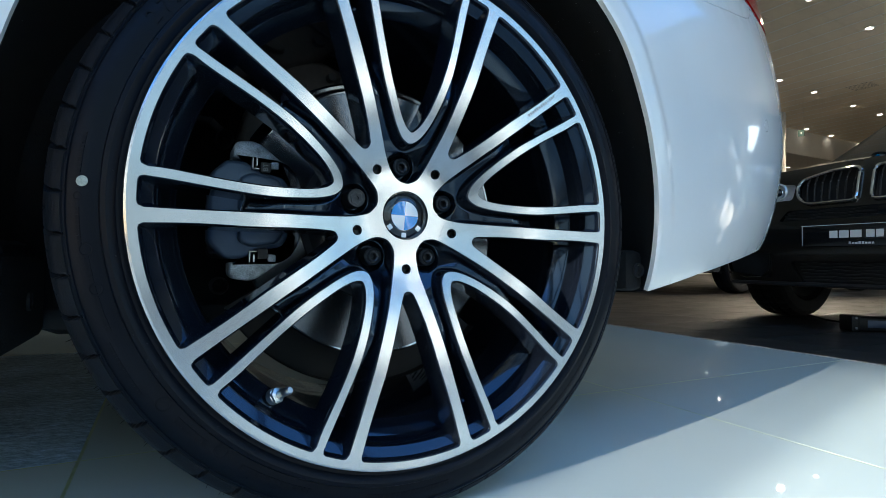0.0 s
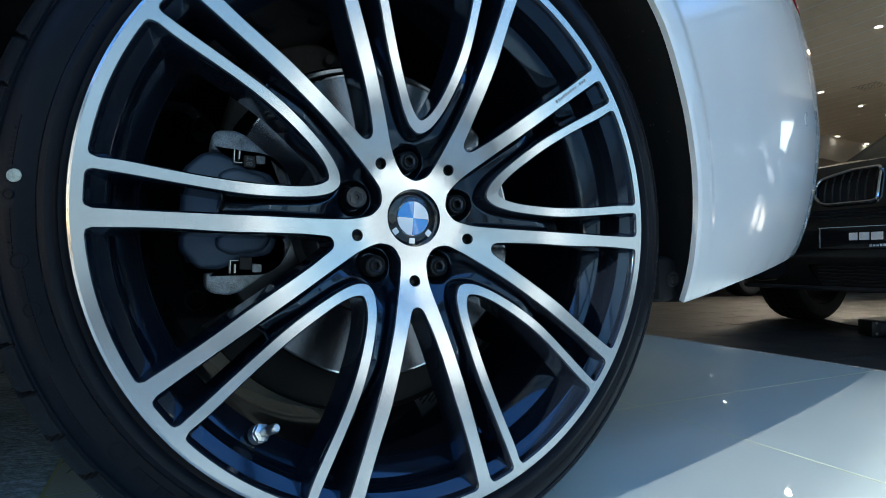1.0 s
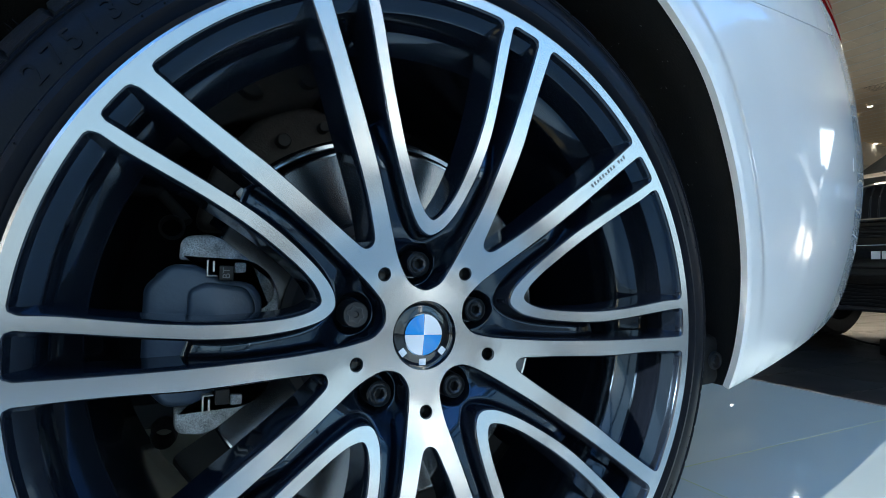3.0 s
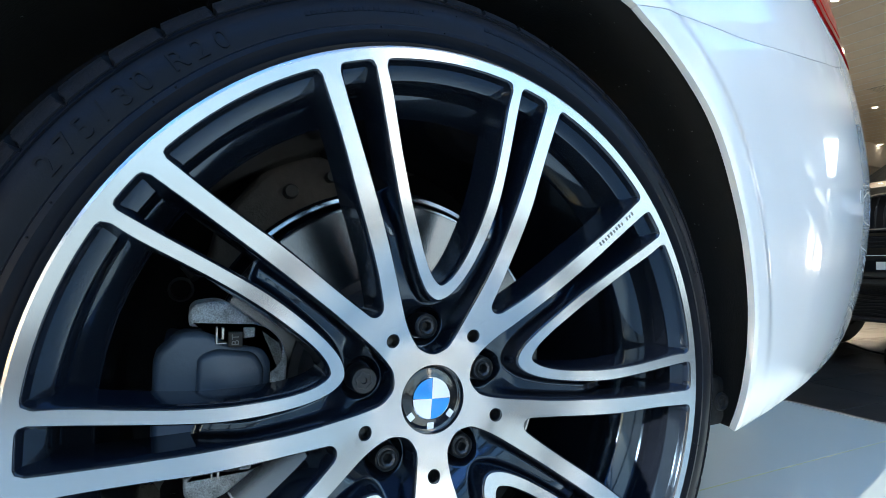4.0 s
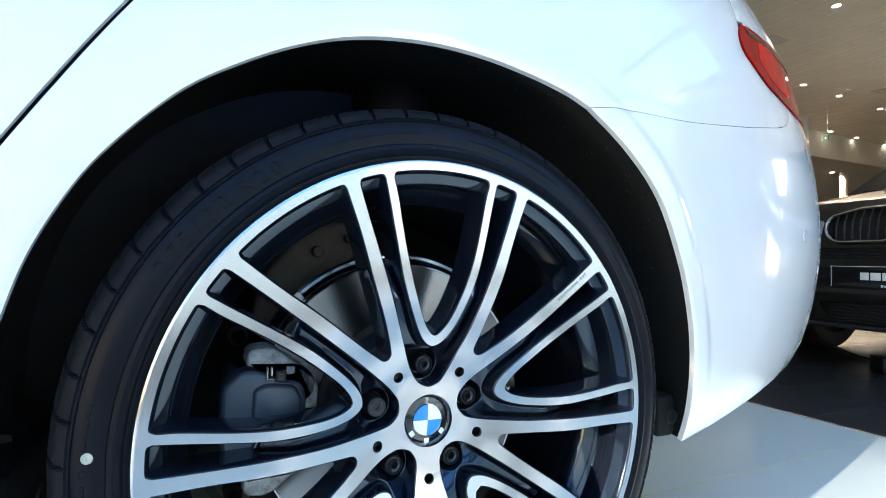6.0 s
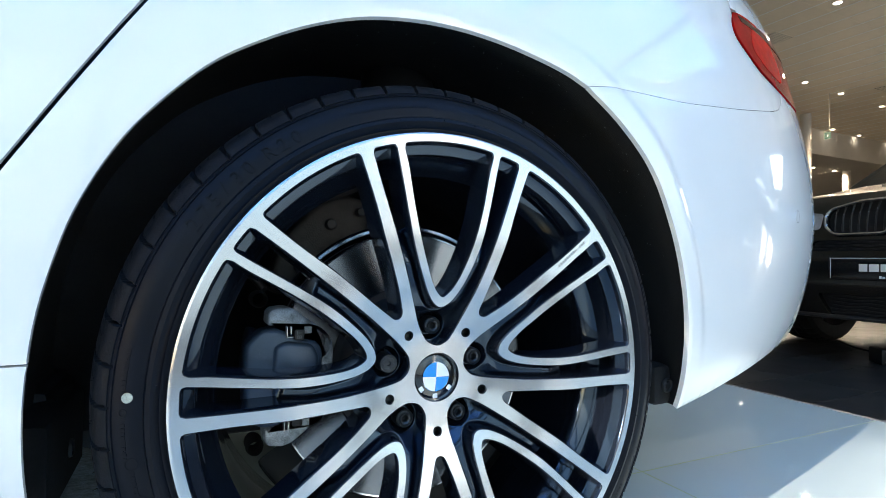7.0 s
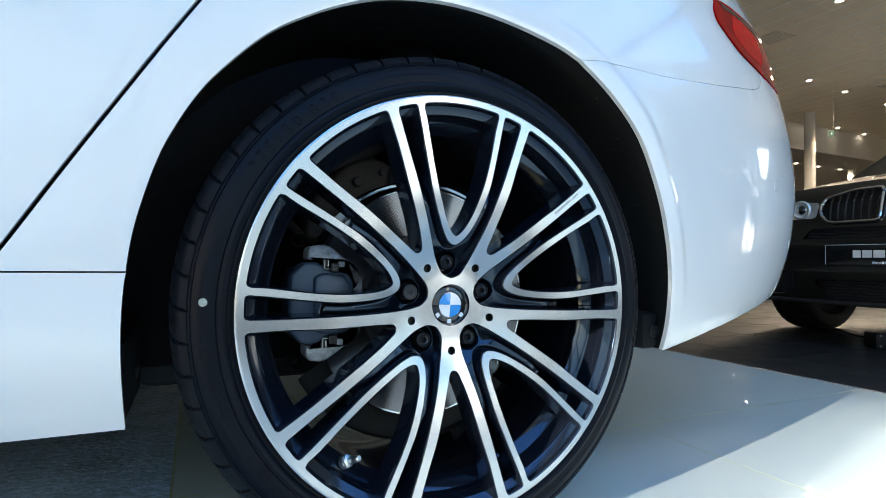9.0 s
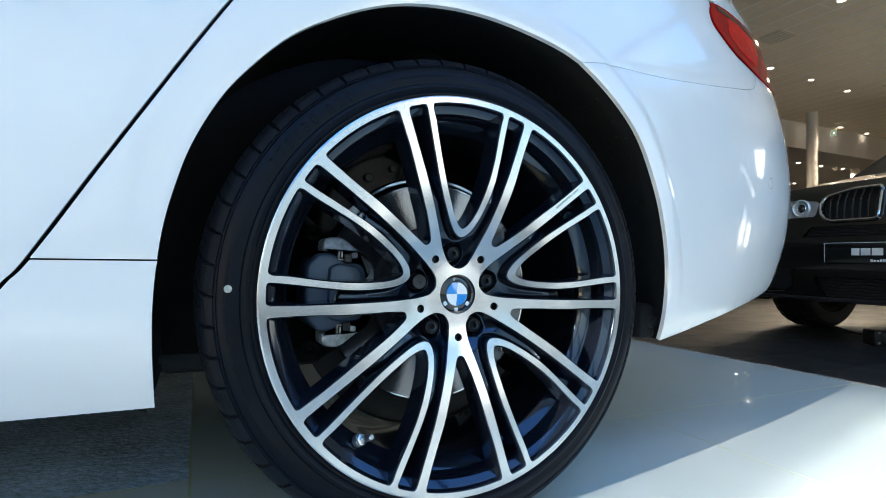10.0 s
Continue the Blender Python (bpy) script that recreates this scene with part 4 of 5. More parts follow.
# valve
valve = part("valve", lathe([(0.0, -0.024), (0.0030, -0.024), (0.0042, -0.022), (0.0042, -0.010), (0.0036, -0.009), (0.0036, -0.002), (0.0080, -0.001), (0.0084, 0.006), (0.004, 0.012)], 12), nickel, WHEEL, "metal tyre valve with a cap")
valve.matrix_basis = Matrix.Translation((-0.1325, 0.0125, -0.1905)) @ Matrix.Rotation(radians(-24), 4, "X") @ Matrix.Rotation(radians(24), 4, "Z")
part("valve_nut", lathe([(0.0040, -0.005), (0.0078, -0.004), (0.0082, 0.0), (0.006, 0.001)], 6), nickel, valve, "hexagonal valve nut")

# ---- tyre ----
TYRE = [(0.262, 0.002), (0.2665, -0.010), (0.2705, -0.0165), (0.2738, -0.0185), (0.2760, -0.0185), (0.2790, -0.0225), (0.2830, -0.0240), (0.2868, -0.0225), (0.2885, -0.0190), (0.2920, -0.0186), (0.2970, -0.0182), (0.3030, -0.0168), (0.3085, -0.0140), (0.3120, -0.0118), (0.3130, -0.0128), (0.3145, -0.0118), (0.3155, -0.0104), (0.3165, -0.0110), (0.3180, -0.0096), (0.3220, -0.0065), (0.3258, -0.0020), (0.3292, 0.0050), (0.3318, 0.0140), (0.3338, 0.0270), (0.3347, 0.0450), (0.3348, 0.0470), (0.3280, 0.0475), (0.3280, 0.0545), (0.3352, 0.0550), (0.3362, 0.0850), (0.3364, 0.0900), (0.3290, 0.0905), (0.3290, 0.1000), (0.3365, 0.1005), (0.3366, 0.117)]


def tyre_mesh():
    """A lathe whose shoulder is cut by slanting grooves."""
    half = [TYRE[0]]
    for a, b in zip(TYRE, TYRE[1:]):
        k = max(1, int((b[1] - a[1]) / 0.0022)) if a[0] > 0.3125 and b[1] < 0.047 else 1
        half += [(a[0] + (b[0] - a[0]) * i / k, a[1] + (b[1] - a[1]) * i / k) for i in range(1, k + 1)]
    prof = half + [(r, 0.234 - y) for r, y in TYRE[::-1]]
    n, per = 1680, 56
    bm = bmesh.new()
    rings = []
    for i in range(n):
        ring = []
        for j, (r, y) in enumerate(prof):
            d = 0.0
            yy = y if y < 0.117 else 0.234 - y
            if yy > -0.0119 and 0.3125 < r:
                lean = 0.45 * (yy + 0.0075) / 0.05
                ph = (i / n * per + lean) % 1.0
                deep = 0.0065 * min(1.0, (yy + 0.0122) / 0.006)
                d = deep if ph < 0.05 + 0.07 * min(1.0, (yy + 0.0122) / 0.018) else 0.0
                if 0.5 < ph < 0.53 and yy > 0.004:
                    d = 0.002
            a = 2 * math.pi * i / n
            ring.append(bm.verts.new(((r - d) * math.cos(a), y + d * 0.35 * (1 if y < 0.117 else -1) * (1 if yy < 0.02 else 0), (r - d) * math.sin(a))))
        rings.append(ring)
    for i in range(n):
        A, B = rings[i], rings[(i + 1) % n]
        for j in range(len(prof) - 1):
            bm.faces.new((A[j], A[j + 1], B[j + 1], B[j]))
    for f in bm.faces:
        c = f.calc_center_median()
        f.material_index = 1 if math.hypot(c.x, c.z) > 0.3165 else 0
    # the weight of the car flattens the foot
    for v in bm.verts:
        if v.co.z < -HUB + 0.0015:
            v.co.z = -HUB + 0.0015
    return bm


tyre = part("tyre", tyre_mesh(), rubber, WHEEL, "black low-profile summer tyre with grooved shoulders")
tyre.data.materials.append(rubber_dusty)


def side_y(r):
    return float(np.interp(r, [p[0] for p in TYRE[2:22]], [p[1] for p in TYRE[2:22]]))


def on_side(r, a, proud=0.0003):
    """A pose on the sidewall at radius r and angle a: x along the rim clockwise, y outwards from the hub, z towards the viewer."""
    p = Vector((r * math.cos(radians(a)), side_y(r) - proud, r * math.sin(radians(a))))
    out = Vector((math.cos(radians(a)), 0, math.sin(radians(a))))
    lean = math.atan2(side_y(r + 0.006) - side_y(r - 0.006), 0.012)
    out = (out + Vector((0, math.tan(lean), 0))).normalized()
    run = Vector((math.sin(radians(a)), 0, -math.cos(radians(a))))
    face = run.cross(out)
    m = Matrix((run, out, face)).transposed().to_4x4()
    m.translation = p
    return m


for ch, a in zip("275/30R20", (148.1, 145.2, 142.6, 139.9, 137.0, 134.2, 129.6, 126.6, 123.6)):
    words(ch, 0.0190, rubber_marks, tyre, on_side(0.2985, a, 0.0001), "size_mark", 0.0004, "raised tyre size character")
rnd = random.Random(4)
for a0, a1, r, h in ((171, 180, 0.3035, 0.0030), (183, 189, 0.3035, 0.0030), (191, 203, 0.3000, 0.0034), (205, 215, 0.3045, 0.0026), (222, 229, 0.297, 0.0055), (95, 112, 0.300, 0.003), (60, 84, 0.300, 0.003), (236, 250, 0.297, 0.004), (262, 280, 0.298, 0.0045), (300, 330, 0.299, 0.003), (20, 40, 0.299, 0.003)):
    a = a0
    while a < a1:
        w = rnd.uniform(0.4, 0.62) * h
        ob = part("moulded_bar", box(-w, w, -h / 2, h / 2, -0.0003, 0.0003), rubber_marks, tyre, smooth_it=False)
        ob.matrix_basis = on_side(r, a, 0.0001)
        a += math.degrees((2 * w + 0.35 * h) / r)
for a, r, q in ((189.5, 0.2995, 0.005), (196, 0.2985, 0.005), (218, 0.2965, 0.006), (231, 0.294, 0.006), (181, 0.3035, 0.003)):
    bm = lathe([(q - 0.0007, -0.0003), (q, -0.0005), (q + 0.0007, -0.0003)], 24)
    bmesh.ops.rotate(bm, verts=bm.verts, matrix=Matrix.Rotation(radians(-90), 3, "X"))
    part("moulded_ring", bm, rubber_marks, tyre).matrix_basis = on_side(r, a, 0.0001)
bm = lathe([(0.0, -0.0006), (0.0042, -0.0006), (0.0046, 0.0)], 24)
bmesh.ops.rotate(bm, verts=bm.verts, matrix=Matrix.Rotation(radians(-90), 3, "X"))
part("paint_dot", bm, material("white tyre paint", (0.40, 0.41, 0.34), 0.7, vary=0.5, scale=700), tyre, "round white paint dot").matrix_basis = on_side(0.3005, 178.6, 0.0006)
# fine rubber hairs left by the mould
bm = bmesh.new()
for i in range(230):
    a, y = rnd.uniform(0, 360), rnd.choice((rnd.uniform(0.0, 0.03), rnd.uniform(0.012, 0.045)))
    r = float(np.interp(y, [p[1] for p in TYRE[19:25]], [p[0] for p in TYRE[19:25]]))
    p = Vector((r * math.cos(radians(a)), y, r * math.sin(radians(a))))
    d = Vector((math.cos(radians(a)), rnd.uniform(-0.7, -0.1), math.sin(radians(a)))).normalized()
    if p.z < -0.31:
        continue
    join(bm, tube([p - d * 0.001, p + d * rnd.uniform(0.0015, 0.005)], [0.0004, 0.0002], 4, False))
for i in range(60):
    a, r = rnd.uniform(0, 360), rnd.choice((0.2850, 0.2790, 0.3040))
    p = Vector((r * math.cos(radians(a)), side_y(r), r * math.sin(radians(a))))
    join(bm, tube([p, p + Vector((0, -0.0012, 0))], [0.0007, 0.0004], 5))
tagged(part("rubber_hairs", bm, rubber, tyre, "fine rubber mould hairs"), kind="stuff")

# ---- brake and axle behind the wheel ----
part("brake_disc", lathe([(0.098, 0.090), (0.100, 0.088), (0.1645, 0.088), (0.1655, 0.089), (0.1655, 0.097)], 120), steel, WHEEL, "bare steel brake disc with fine turning marks")
part("disc_edge", lathe([(0.1655, 0.0975), (0.158, 0.098), (0.158, 0.106), (0.1655, 0.1065), (0.1655, 0.116), (0.10, 0.116)], 120), dark_steel, WHEEL, "dark ventilated disc edge")
part("disc_hat", lathe([(0.036, 0.050), (0.080, 0.050), (0.084, 0.053), (0.086, 0.084), (0.090, 0.0905), (0.099, 0.0905)], 72), dark_steel, WHEEL, "dark disc hat")
shield = part("dust_shield", lathe([(0.06, 0.128), (0.172, 0.126), (0.1775, 0.122), (0.1785, 0.105), (0.1765, 0.103)], 90, 62, 150), black_gloss, WHEEL, "black dust shield with a rolled edge")
# separate bright strips carry the highlights of the shield's and disc's edges
part("shield_edge", lathe([(0.1718, 0.1045), (0.1728, 0.1022), (0.1762, 0.1012), (0.1790, 0.1032), (0.1798, 0.1080), (0.1785, 0.1200)], 60, 58, 136), shield_metal, shield, "rolled edge, bright in place of its sky highlight")
part("disc_rim", lathe([(0.1636, 0.0879), (0.1652, 0.0874), (0.1668, 0.0888), (0.1670, 0.0960)], 120), shield_metal, WHEEL, "brake disc rim, bright in place of its highlight")
clip = part("shield_clip", box(-0.011, 0.011, -0.004, 0.004, -0.0055, 0.0055, 0.002), plate_white, shield, "small pale clip on the shield's edge")
clip.matrix_basis = Matrix.Translation((-0.1243, 0.104, 0.1195)) @ Matrix.Rotation(radians(-46), 4, "Y")
part("dust_shield_lower", lathe([(0.06, 0.128), (0.14, 0.127), (0.150, 0.122), (0.155, 0.127), (0.200, 0.126), (0.2065, 0.122), (0.2075, 0.108), (0.2055, 0.106)], 90, 212, 318), gap_black, WHEEL, "black lower dust shield")


def sector(profile, a0, a1, bevel=0.006, n=10):
    bm = lathe(profile, n, a0, a1, True)
    bmesh.ops.recalc_face_normals(bm, faces=bm.faces)
    sharp = [e for e in bm.edges if len(e.link_faces) == 2 and e.calc_face_angle() > 0.6]
    bmesh.ops.bevel(bm, geom=sharp, offset=bevel, segments=3, affect="EDGES", profile=0.6)
    return bm


def plate_mesh(outline, y0, y1, bevel=0.002, recede=None):
    """A thick plate facing the viewer, with rounded edges."""
    bm = bmesh.new()
    lo, hi = [bm.verts.new((x, y0, z)) for x, z in outline], [bm.verts.new((x, y1, z)) for x, z in outline]
    face = bm.faces.new(lo)
    bm.faces.new(hi[::-1])
    n = len(outline)
    for i in range(n):
        bm.faces.new((lo[i], hi[i], hi[(i + 1) % n], lo[(i + 1) % n]))
    bmesh.ops.recalc_face_normals(bm, faces=bm.faces)
    bmesh.ops.bevel(bm, geom=[e for e in face.edges], offset=bevel, segments=3, affect="EDGES", profile=0.5)
    if recede:
        for v in bm.verts:
            v.co.y += recede(v.co.x, v.co.z)
    return bm


def upside(outline, s):
    return outline if s > 0 else [(x, -z) for x, z in outline[::-1]]


CALIPER = rounded([(-0.200, -0.036), (-0.183, -0.053), (-0.165, -0.053), (-0.147, -0.043), (-0.123, -0.039), (-0.116, -0.028), (-0.116, 0.028), (-0.123, 0.039), (-0.147, 0.043), (-0.165, 0.053), (-0.183, 0.053), (-0.200, 0.036)], 0.006, 4)
caliper = part("brake_caliper", plate_mesh(CALIPER, 0.056, 0.086, 0.005, lambda x, z: 0.10 * max(0.0, x + 0.154) + 0.30 * max(0.0, -0.185 - x)), caliper_paint, WHEEL, "blue grey painted brake caliper")
part("caliper_face", plate_mesh(rounded([(-0.1705, -0.034), (-0.158, -0.040), (-0.130, -0.036), (-0.1225, -0.024), (-0.1225, 0.024), (-0.130, 0.036), (-0.158, 0.040), (-0.1705, 0.034)], 0.005, 4), 0.0475, 0.060, 0.0045, lambda x, z: 0.16 * max(0.0, x + 0.150)), caliper_paint, caliper, "raised blue grey caliper face")
part("caliper_bridge", sector([(0.172, 0.070), (0.192, 0.072), (0.198, 0.080), (0.198, 0.150), (0.184, 0.150), (0.180, 0.094)], 166, 194, 0.005), caliper_paint, caliper, "blue grey caliper bridge")
BRACKET = rounded([(-0.177, 0.0565), (-0.1765, 0.070), (-0.172, 0.0745), (-0.157, 0.0765), (-0.148, 0.0735), (-0.123, 0.055), (-0.108, 0.043), (-0.1025, 0.029), (-0.1035, 0.008), (-0.126, 0.008), (-0.126, 0.020), (-0.116, 0.0215), (-0.1105, 0.028), (-0.1100, 0.036), (-0.114, 0.045), (-0.122, 0.0515), (-0.131, 0.0545), (-0.155, 0.0555)], 0.003, 3)
for s in (1, -1):
    bracket = part("bracket", plate_mesh(upside(BRACKET, s), 0.061, 0.100, 0.003, lambda x, z: 0.12 * max(0.0, x + 0.13)), cast_steel, caliper, "rough cast caliper bracket with a curved arm")
    part("bracket_tab", plate_mesh(upside(rounded([(-0.138, 0.0465), (-0.138, 0.055), (-0.1295, 0.055), (-0.1295, 0.0475)], 0.001, 2), s), 0.058, 0.064, 0.001), cast_steel, bracket)
    part("pad_ear", plate_mesh(upside(rounded([(-0.1495, 0.041), (-0.1495, 0.0525), (-0.1390, 0.0525), (-0.1390, 0.041)], 0.0015, 3), s), 0.0505, 0.060, 0.001), shadow_black, caliper, "dark brake pad ear")
    for bx in ((-0.1585, -0.1570, 0.044, 0.0565), (-0.1585, -0.1505, 0.0440, 0.0452), (-0.1545, -0.1525, 0.0475, 0.0560)):
        z0, z1 = (bx[2], bx[3]) if s > 0 else (-bx[3], -bx[2])
        part("pad_clip", box(bx[0], bx[1], 0.050, 0.060, z0, z1, 0.0004, seg=1), zinc, caliper, "thin bright pad spring clip")
    pin = part("guide_pin_boot", lathe([(0.008, 0.085), (0.010, 0.095), (0.008, 0.105), (0.010, 0.115), (0.008, 0.125)], 14), shadow_black, caliper, "rubber guide pin boot")
    pin.location = (-0.183, 0, s * 0.083)
words("BT", 0.0075, mark_grey, caliper, Matrix.Translation((-0.1443, 0.0503, 0.0468)) @ Matrix.Rotation(radians(90), 4, "X") @ Matrix.Rotation(radians(90), 4, "Z"), "ear_mark", 0.0001, "small raised letters")
hub_part = part("axle_carrier", box(-0.07, 0.07, 0.125, 0.20, -0.12, 0.12, 0.02), dark_steel, CAR, "dark axle carrier")
hub_part.location = (0, 0, HUB)
for name, pts, r, mat, lab in (("lower_arm", [(-0.02, 0.17, 0.205), (0.05, 0.30, 0.20), (0.12, 0.45, 0.205)], 0.022, dark_steel, "dark lower suspension arm"),
                               ("upper_arm", [(-0.04, 0.16, 0.455), (0.0, 0.28, 0.50), (0.06, 0.40, 0.50)], 0.016, dark_steel, "dark upper suspension arm"),
                               ("track_rod", [(-0.12, 0.16, 0.30), (-0.15, 0.30, 0.29), (-0.18, 0.42, 0.29)], 0.012, dark_steel, "dark track rod"),
                               ("brake_hose", [(-0.17, 0.15, 0.42), (-0.20, 0.19, 0.47), (-0.15, 0.24, 0.52), (-0.10, 0.30, 0.53), (-0.07, 0.38, 0.52)], 0.005, shadow_black, "black brake hose")):
    part(name, tube([tuple(p) for p in spline(pts, 6)], r, 12), mat, CAR, lab)
casting = material("raw cast aluminium", (0.065, 0.054, 0.048), 0.65, 0.2, vary=0.3, scale=120, bump=0.5, bump_scale=400)
CARRIER = rounded([(-0.165, 0.085), (-0.150, 0.150), (-0.105, 0.205), (-0.060, 0.222), (-0.020, 0.205), (0.005, 0.160), (0.040, 0.150), (0.095, 0.165), (0.120, 0.120), (0.060, 0.090)], 0.018, 4)
carrier = part("carrier_arm", plate_mesh([(x, z + HUB) for x, z in CARRIER], 0.165, 0.205, 0.008), casting, CAR, "dull raw cast wheel carrier arm")
for x, z, r in ((-0.085, 0.178, 0.0075), (-0.045, 0.196, 0.006), (-0.125, 0.120, 0.007), (0.085, 0.135, 0.006)):
    bolt = part("carrier_bolt", lathe([(0.0, -0.012), (r * 0.8, -0.012), (r, -0.009), (r, 0.0), (r * 1.5, 0.0), (r * 1.6, 0.003)], 18), shadow_black, carrier, "black bolt head")
    bolt.location = (x, 0.166, z + HUB)
part("sensor_cable", tube([tuple(p) for p in spline([(-0.02, 0.158, HUB + 0.235), (-0.028, 0.156, HUB + 0.20), (-0.040, 0.157, HUB + 0.165), (-0.070, 0.158, HUB + 0.145), (-0.10, 0.16, HUB + 0.10)], 6)], 0.004, 8), shadow_black, CAR, "thin black sensor cable")
spring = lathe([(0.0, 0.56), (0.05, 0.56), (0.058, 0.575), (0.058, 0.60), (0.050, 0.615), (0.050, 0.70), (0.058, 0.712), (0.062, 0.735), (0.062, 0.80), (0.052, 0.815), (0.040, 0.90)], 32)
bmesh.ops.rotate(spring, verts=spring.verts, matrix=Matrix.Rotation(radians(90), 3, "X"))
ob = part("spring_strut", spring, shadow_black, CAR, "black spring strut with moulded rings")
ob.location = (0.062, 0.31, 0)
part("strut_label", box(0.055, 0.085, 0.2455, 0.2475, 0.800, 0.812), enamel_white, CAR, "small pale printed label", smooth_it=False)
# a printed sticker low behind the wheel, and pale blocks painted as glints on the shield's lower edge
sticker = part("sticker", box(0.078, 0.114, 0.1795, 0.181, 0.112, 0.148, 0.0005), plate_white, CAR, "white printed paper sticker", smooth_it=False)
for i, (x0, x1) in enumerate(((0.083, 0.108), (0.083, 0.104), (0.083, 0.109), (0.090, 0.101), (0.091, 0.100))):
    part("print_bar", box(x0, x1, 0.1788, 0.1794, 0.1175 + i * 0.005, 0.1195 + i * 0.005), rubber_worn, sticker, "grey printed bar", smooth_it=False)
for a0, a1 in ((229.5, 236.5), (238.0, 246.5), (248.0, 256.5), (257.5, 260.5)):
    part("shield_glint", lathe([(0.166, 0.134), (0.168, 0.1315), (0.1775, 0.1315), (0.1795, 0.134), (0.1795, 0.142)], 10, a0, a1), zinc, WHEEL, "pale block in place of a glint on the shield's lower edge")

# ---- the dark car behind ----
NOSE_X, NOSE_Y = 2.70, 0.79
SUV = thing("dark_suv", "black off-road car with chrome-framed kidney grille on the dark tiled floor", "car", m=Matrix.Translation((NOSE_X, NOSE_Y, FLOOR_Z)))


def nose(y, z):
    """Depth of the front behind its foremost plane, at y across and z up."""
    a = np.abs(y)
    round_off = 0.10 * (a / 0.9) ** 2.2 + 0.55 * smooth(0.62, 1.05, a) ** 2
    lean = soft_table(z, [0.0, 0.20, 0.26, 0.33, 0.42, 0.55, 0.63, 0.70, 0.80, 0.85, 0.89, 0.95], [0.12, 0.09, 0.05, 0.02, 0.0, 0.0, 0.03, 0.05, 0.075, 0.10, 0.16, 0.26])
    return column(round_off + lean, y, z)


def nose_in(y, z):
    return np.stack([1 + 0 * y, 0 * y, 0 * y], -1)


def mirror_y(poly):
    return [(-y, z) for y, z in poly[::-1]]


KIDNEY = rounded([(y + 0.008, z) for y, z in [(0.022, 0.662), (0.022, 0.832), (0.16, 0.828), (0.290, 0.795), (0.312, 0.760), (0.306, 0.700), (0.255, 0.660)]], [0.03, 0.03, 0.02, 0.03, 0.02, 0.03, 0.04], 4)
LAMP = rounded([(0.345, 0.690), (0.335, 0.775), (0.47, 0.792), (0.70, 0.80), (0.72, 0.745), (0.55, 0.690)], 0.02, 4)
LOW = rounded([(-0.30, 0.245), (0.30, 0.245), (0.34, 0.36), (-0.34, 0.36)], 0.02, 3)
SIDE_IN = rounded([(0.46, 0.27), (0.74, 0.30), (0.76, 0.42), (0.42, 0.40)], 0.02, 3)
UPPER_IN = rounded([(-0.40, 0.575), (0.40, 0.575), (0.36, 0.632), (-0.36, 0.632)], 0.015, 3)
openings = [resample(p, 0.02) for p in (KIDNEY, mirror_y(KIDNEY), LAMP, mirror_y(LAMP), LOW, SIDE_IN, mirror_y(SIDE_IN), UPPER_IN)]
front = resample([(-0.93, 0.235), (0.93, 0.235), (0.94, 0.60), (0.92, 0.80), (0.5, 0.865), (0.0, 0.88), (-0.5, 0.865), (-0.92, 0.80), (-0.94, 0.60)], 0.03)
part("front_body", skin(front, openings, 0.035, nose, 0.03, nose_in), dark_paint, SUV, "black painted nose and bumper")
part("inner_front", box(0.14, 0.30, -0.72, 0.72, 0.24, 0.84, 0.02), shadow_black, SUV, "black radiator space")
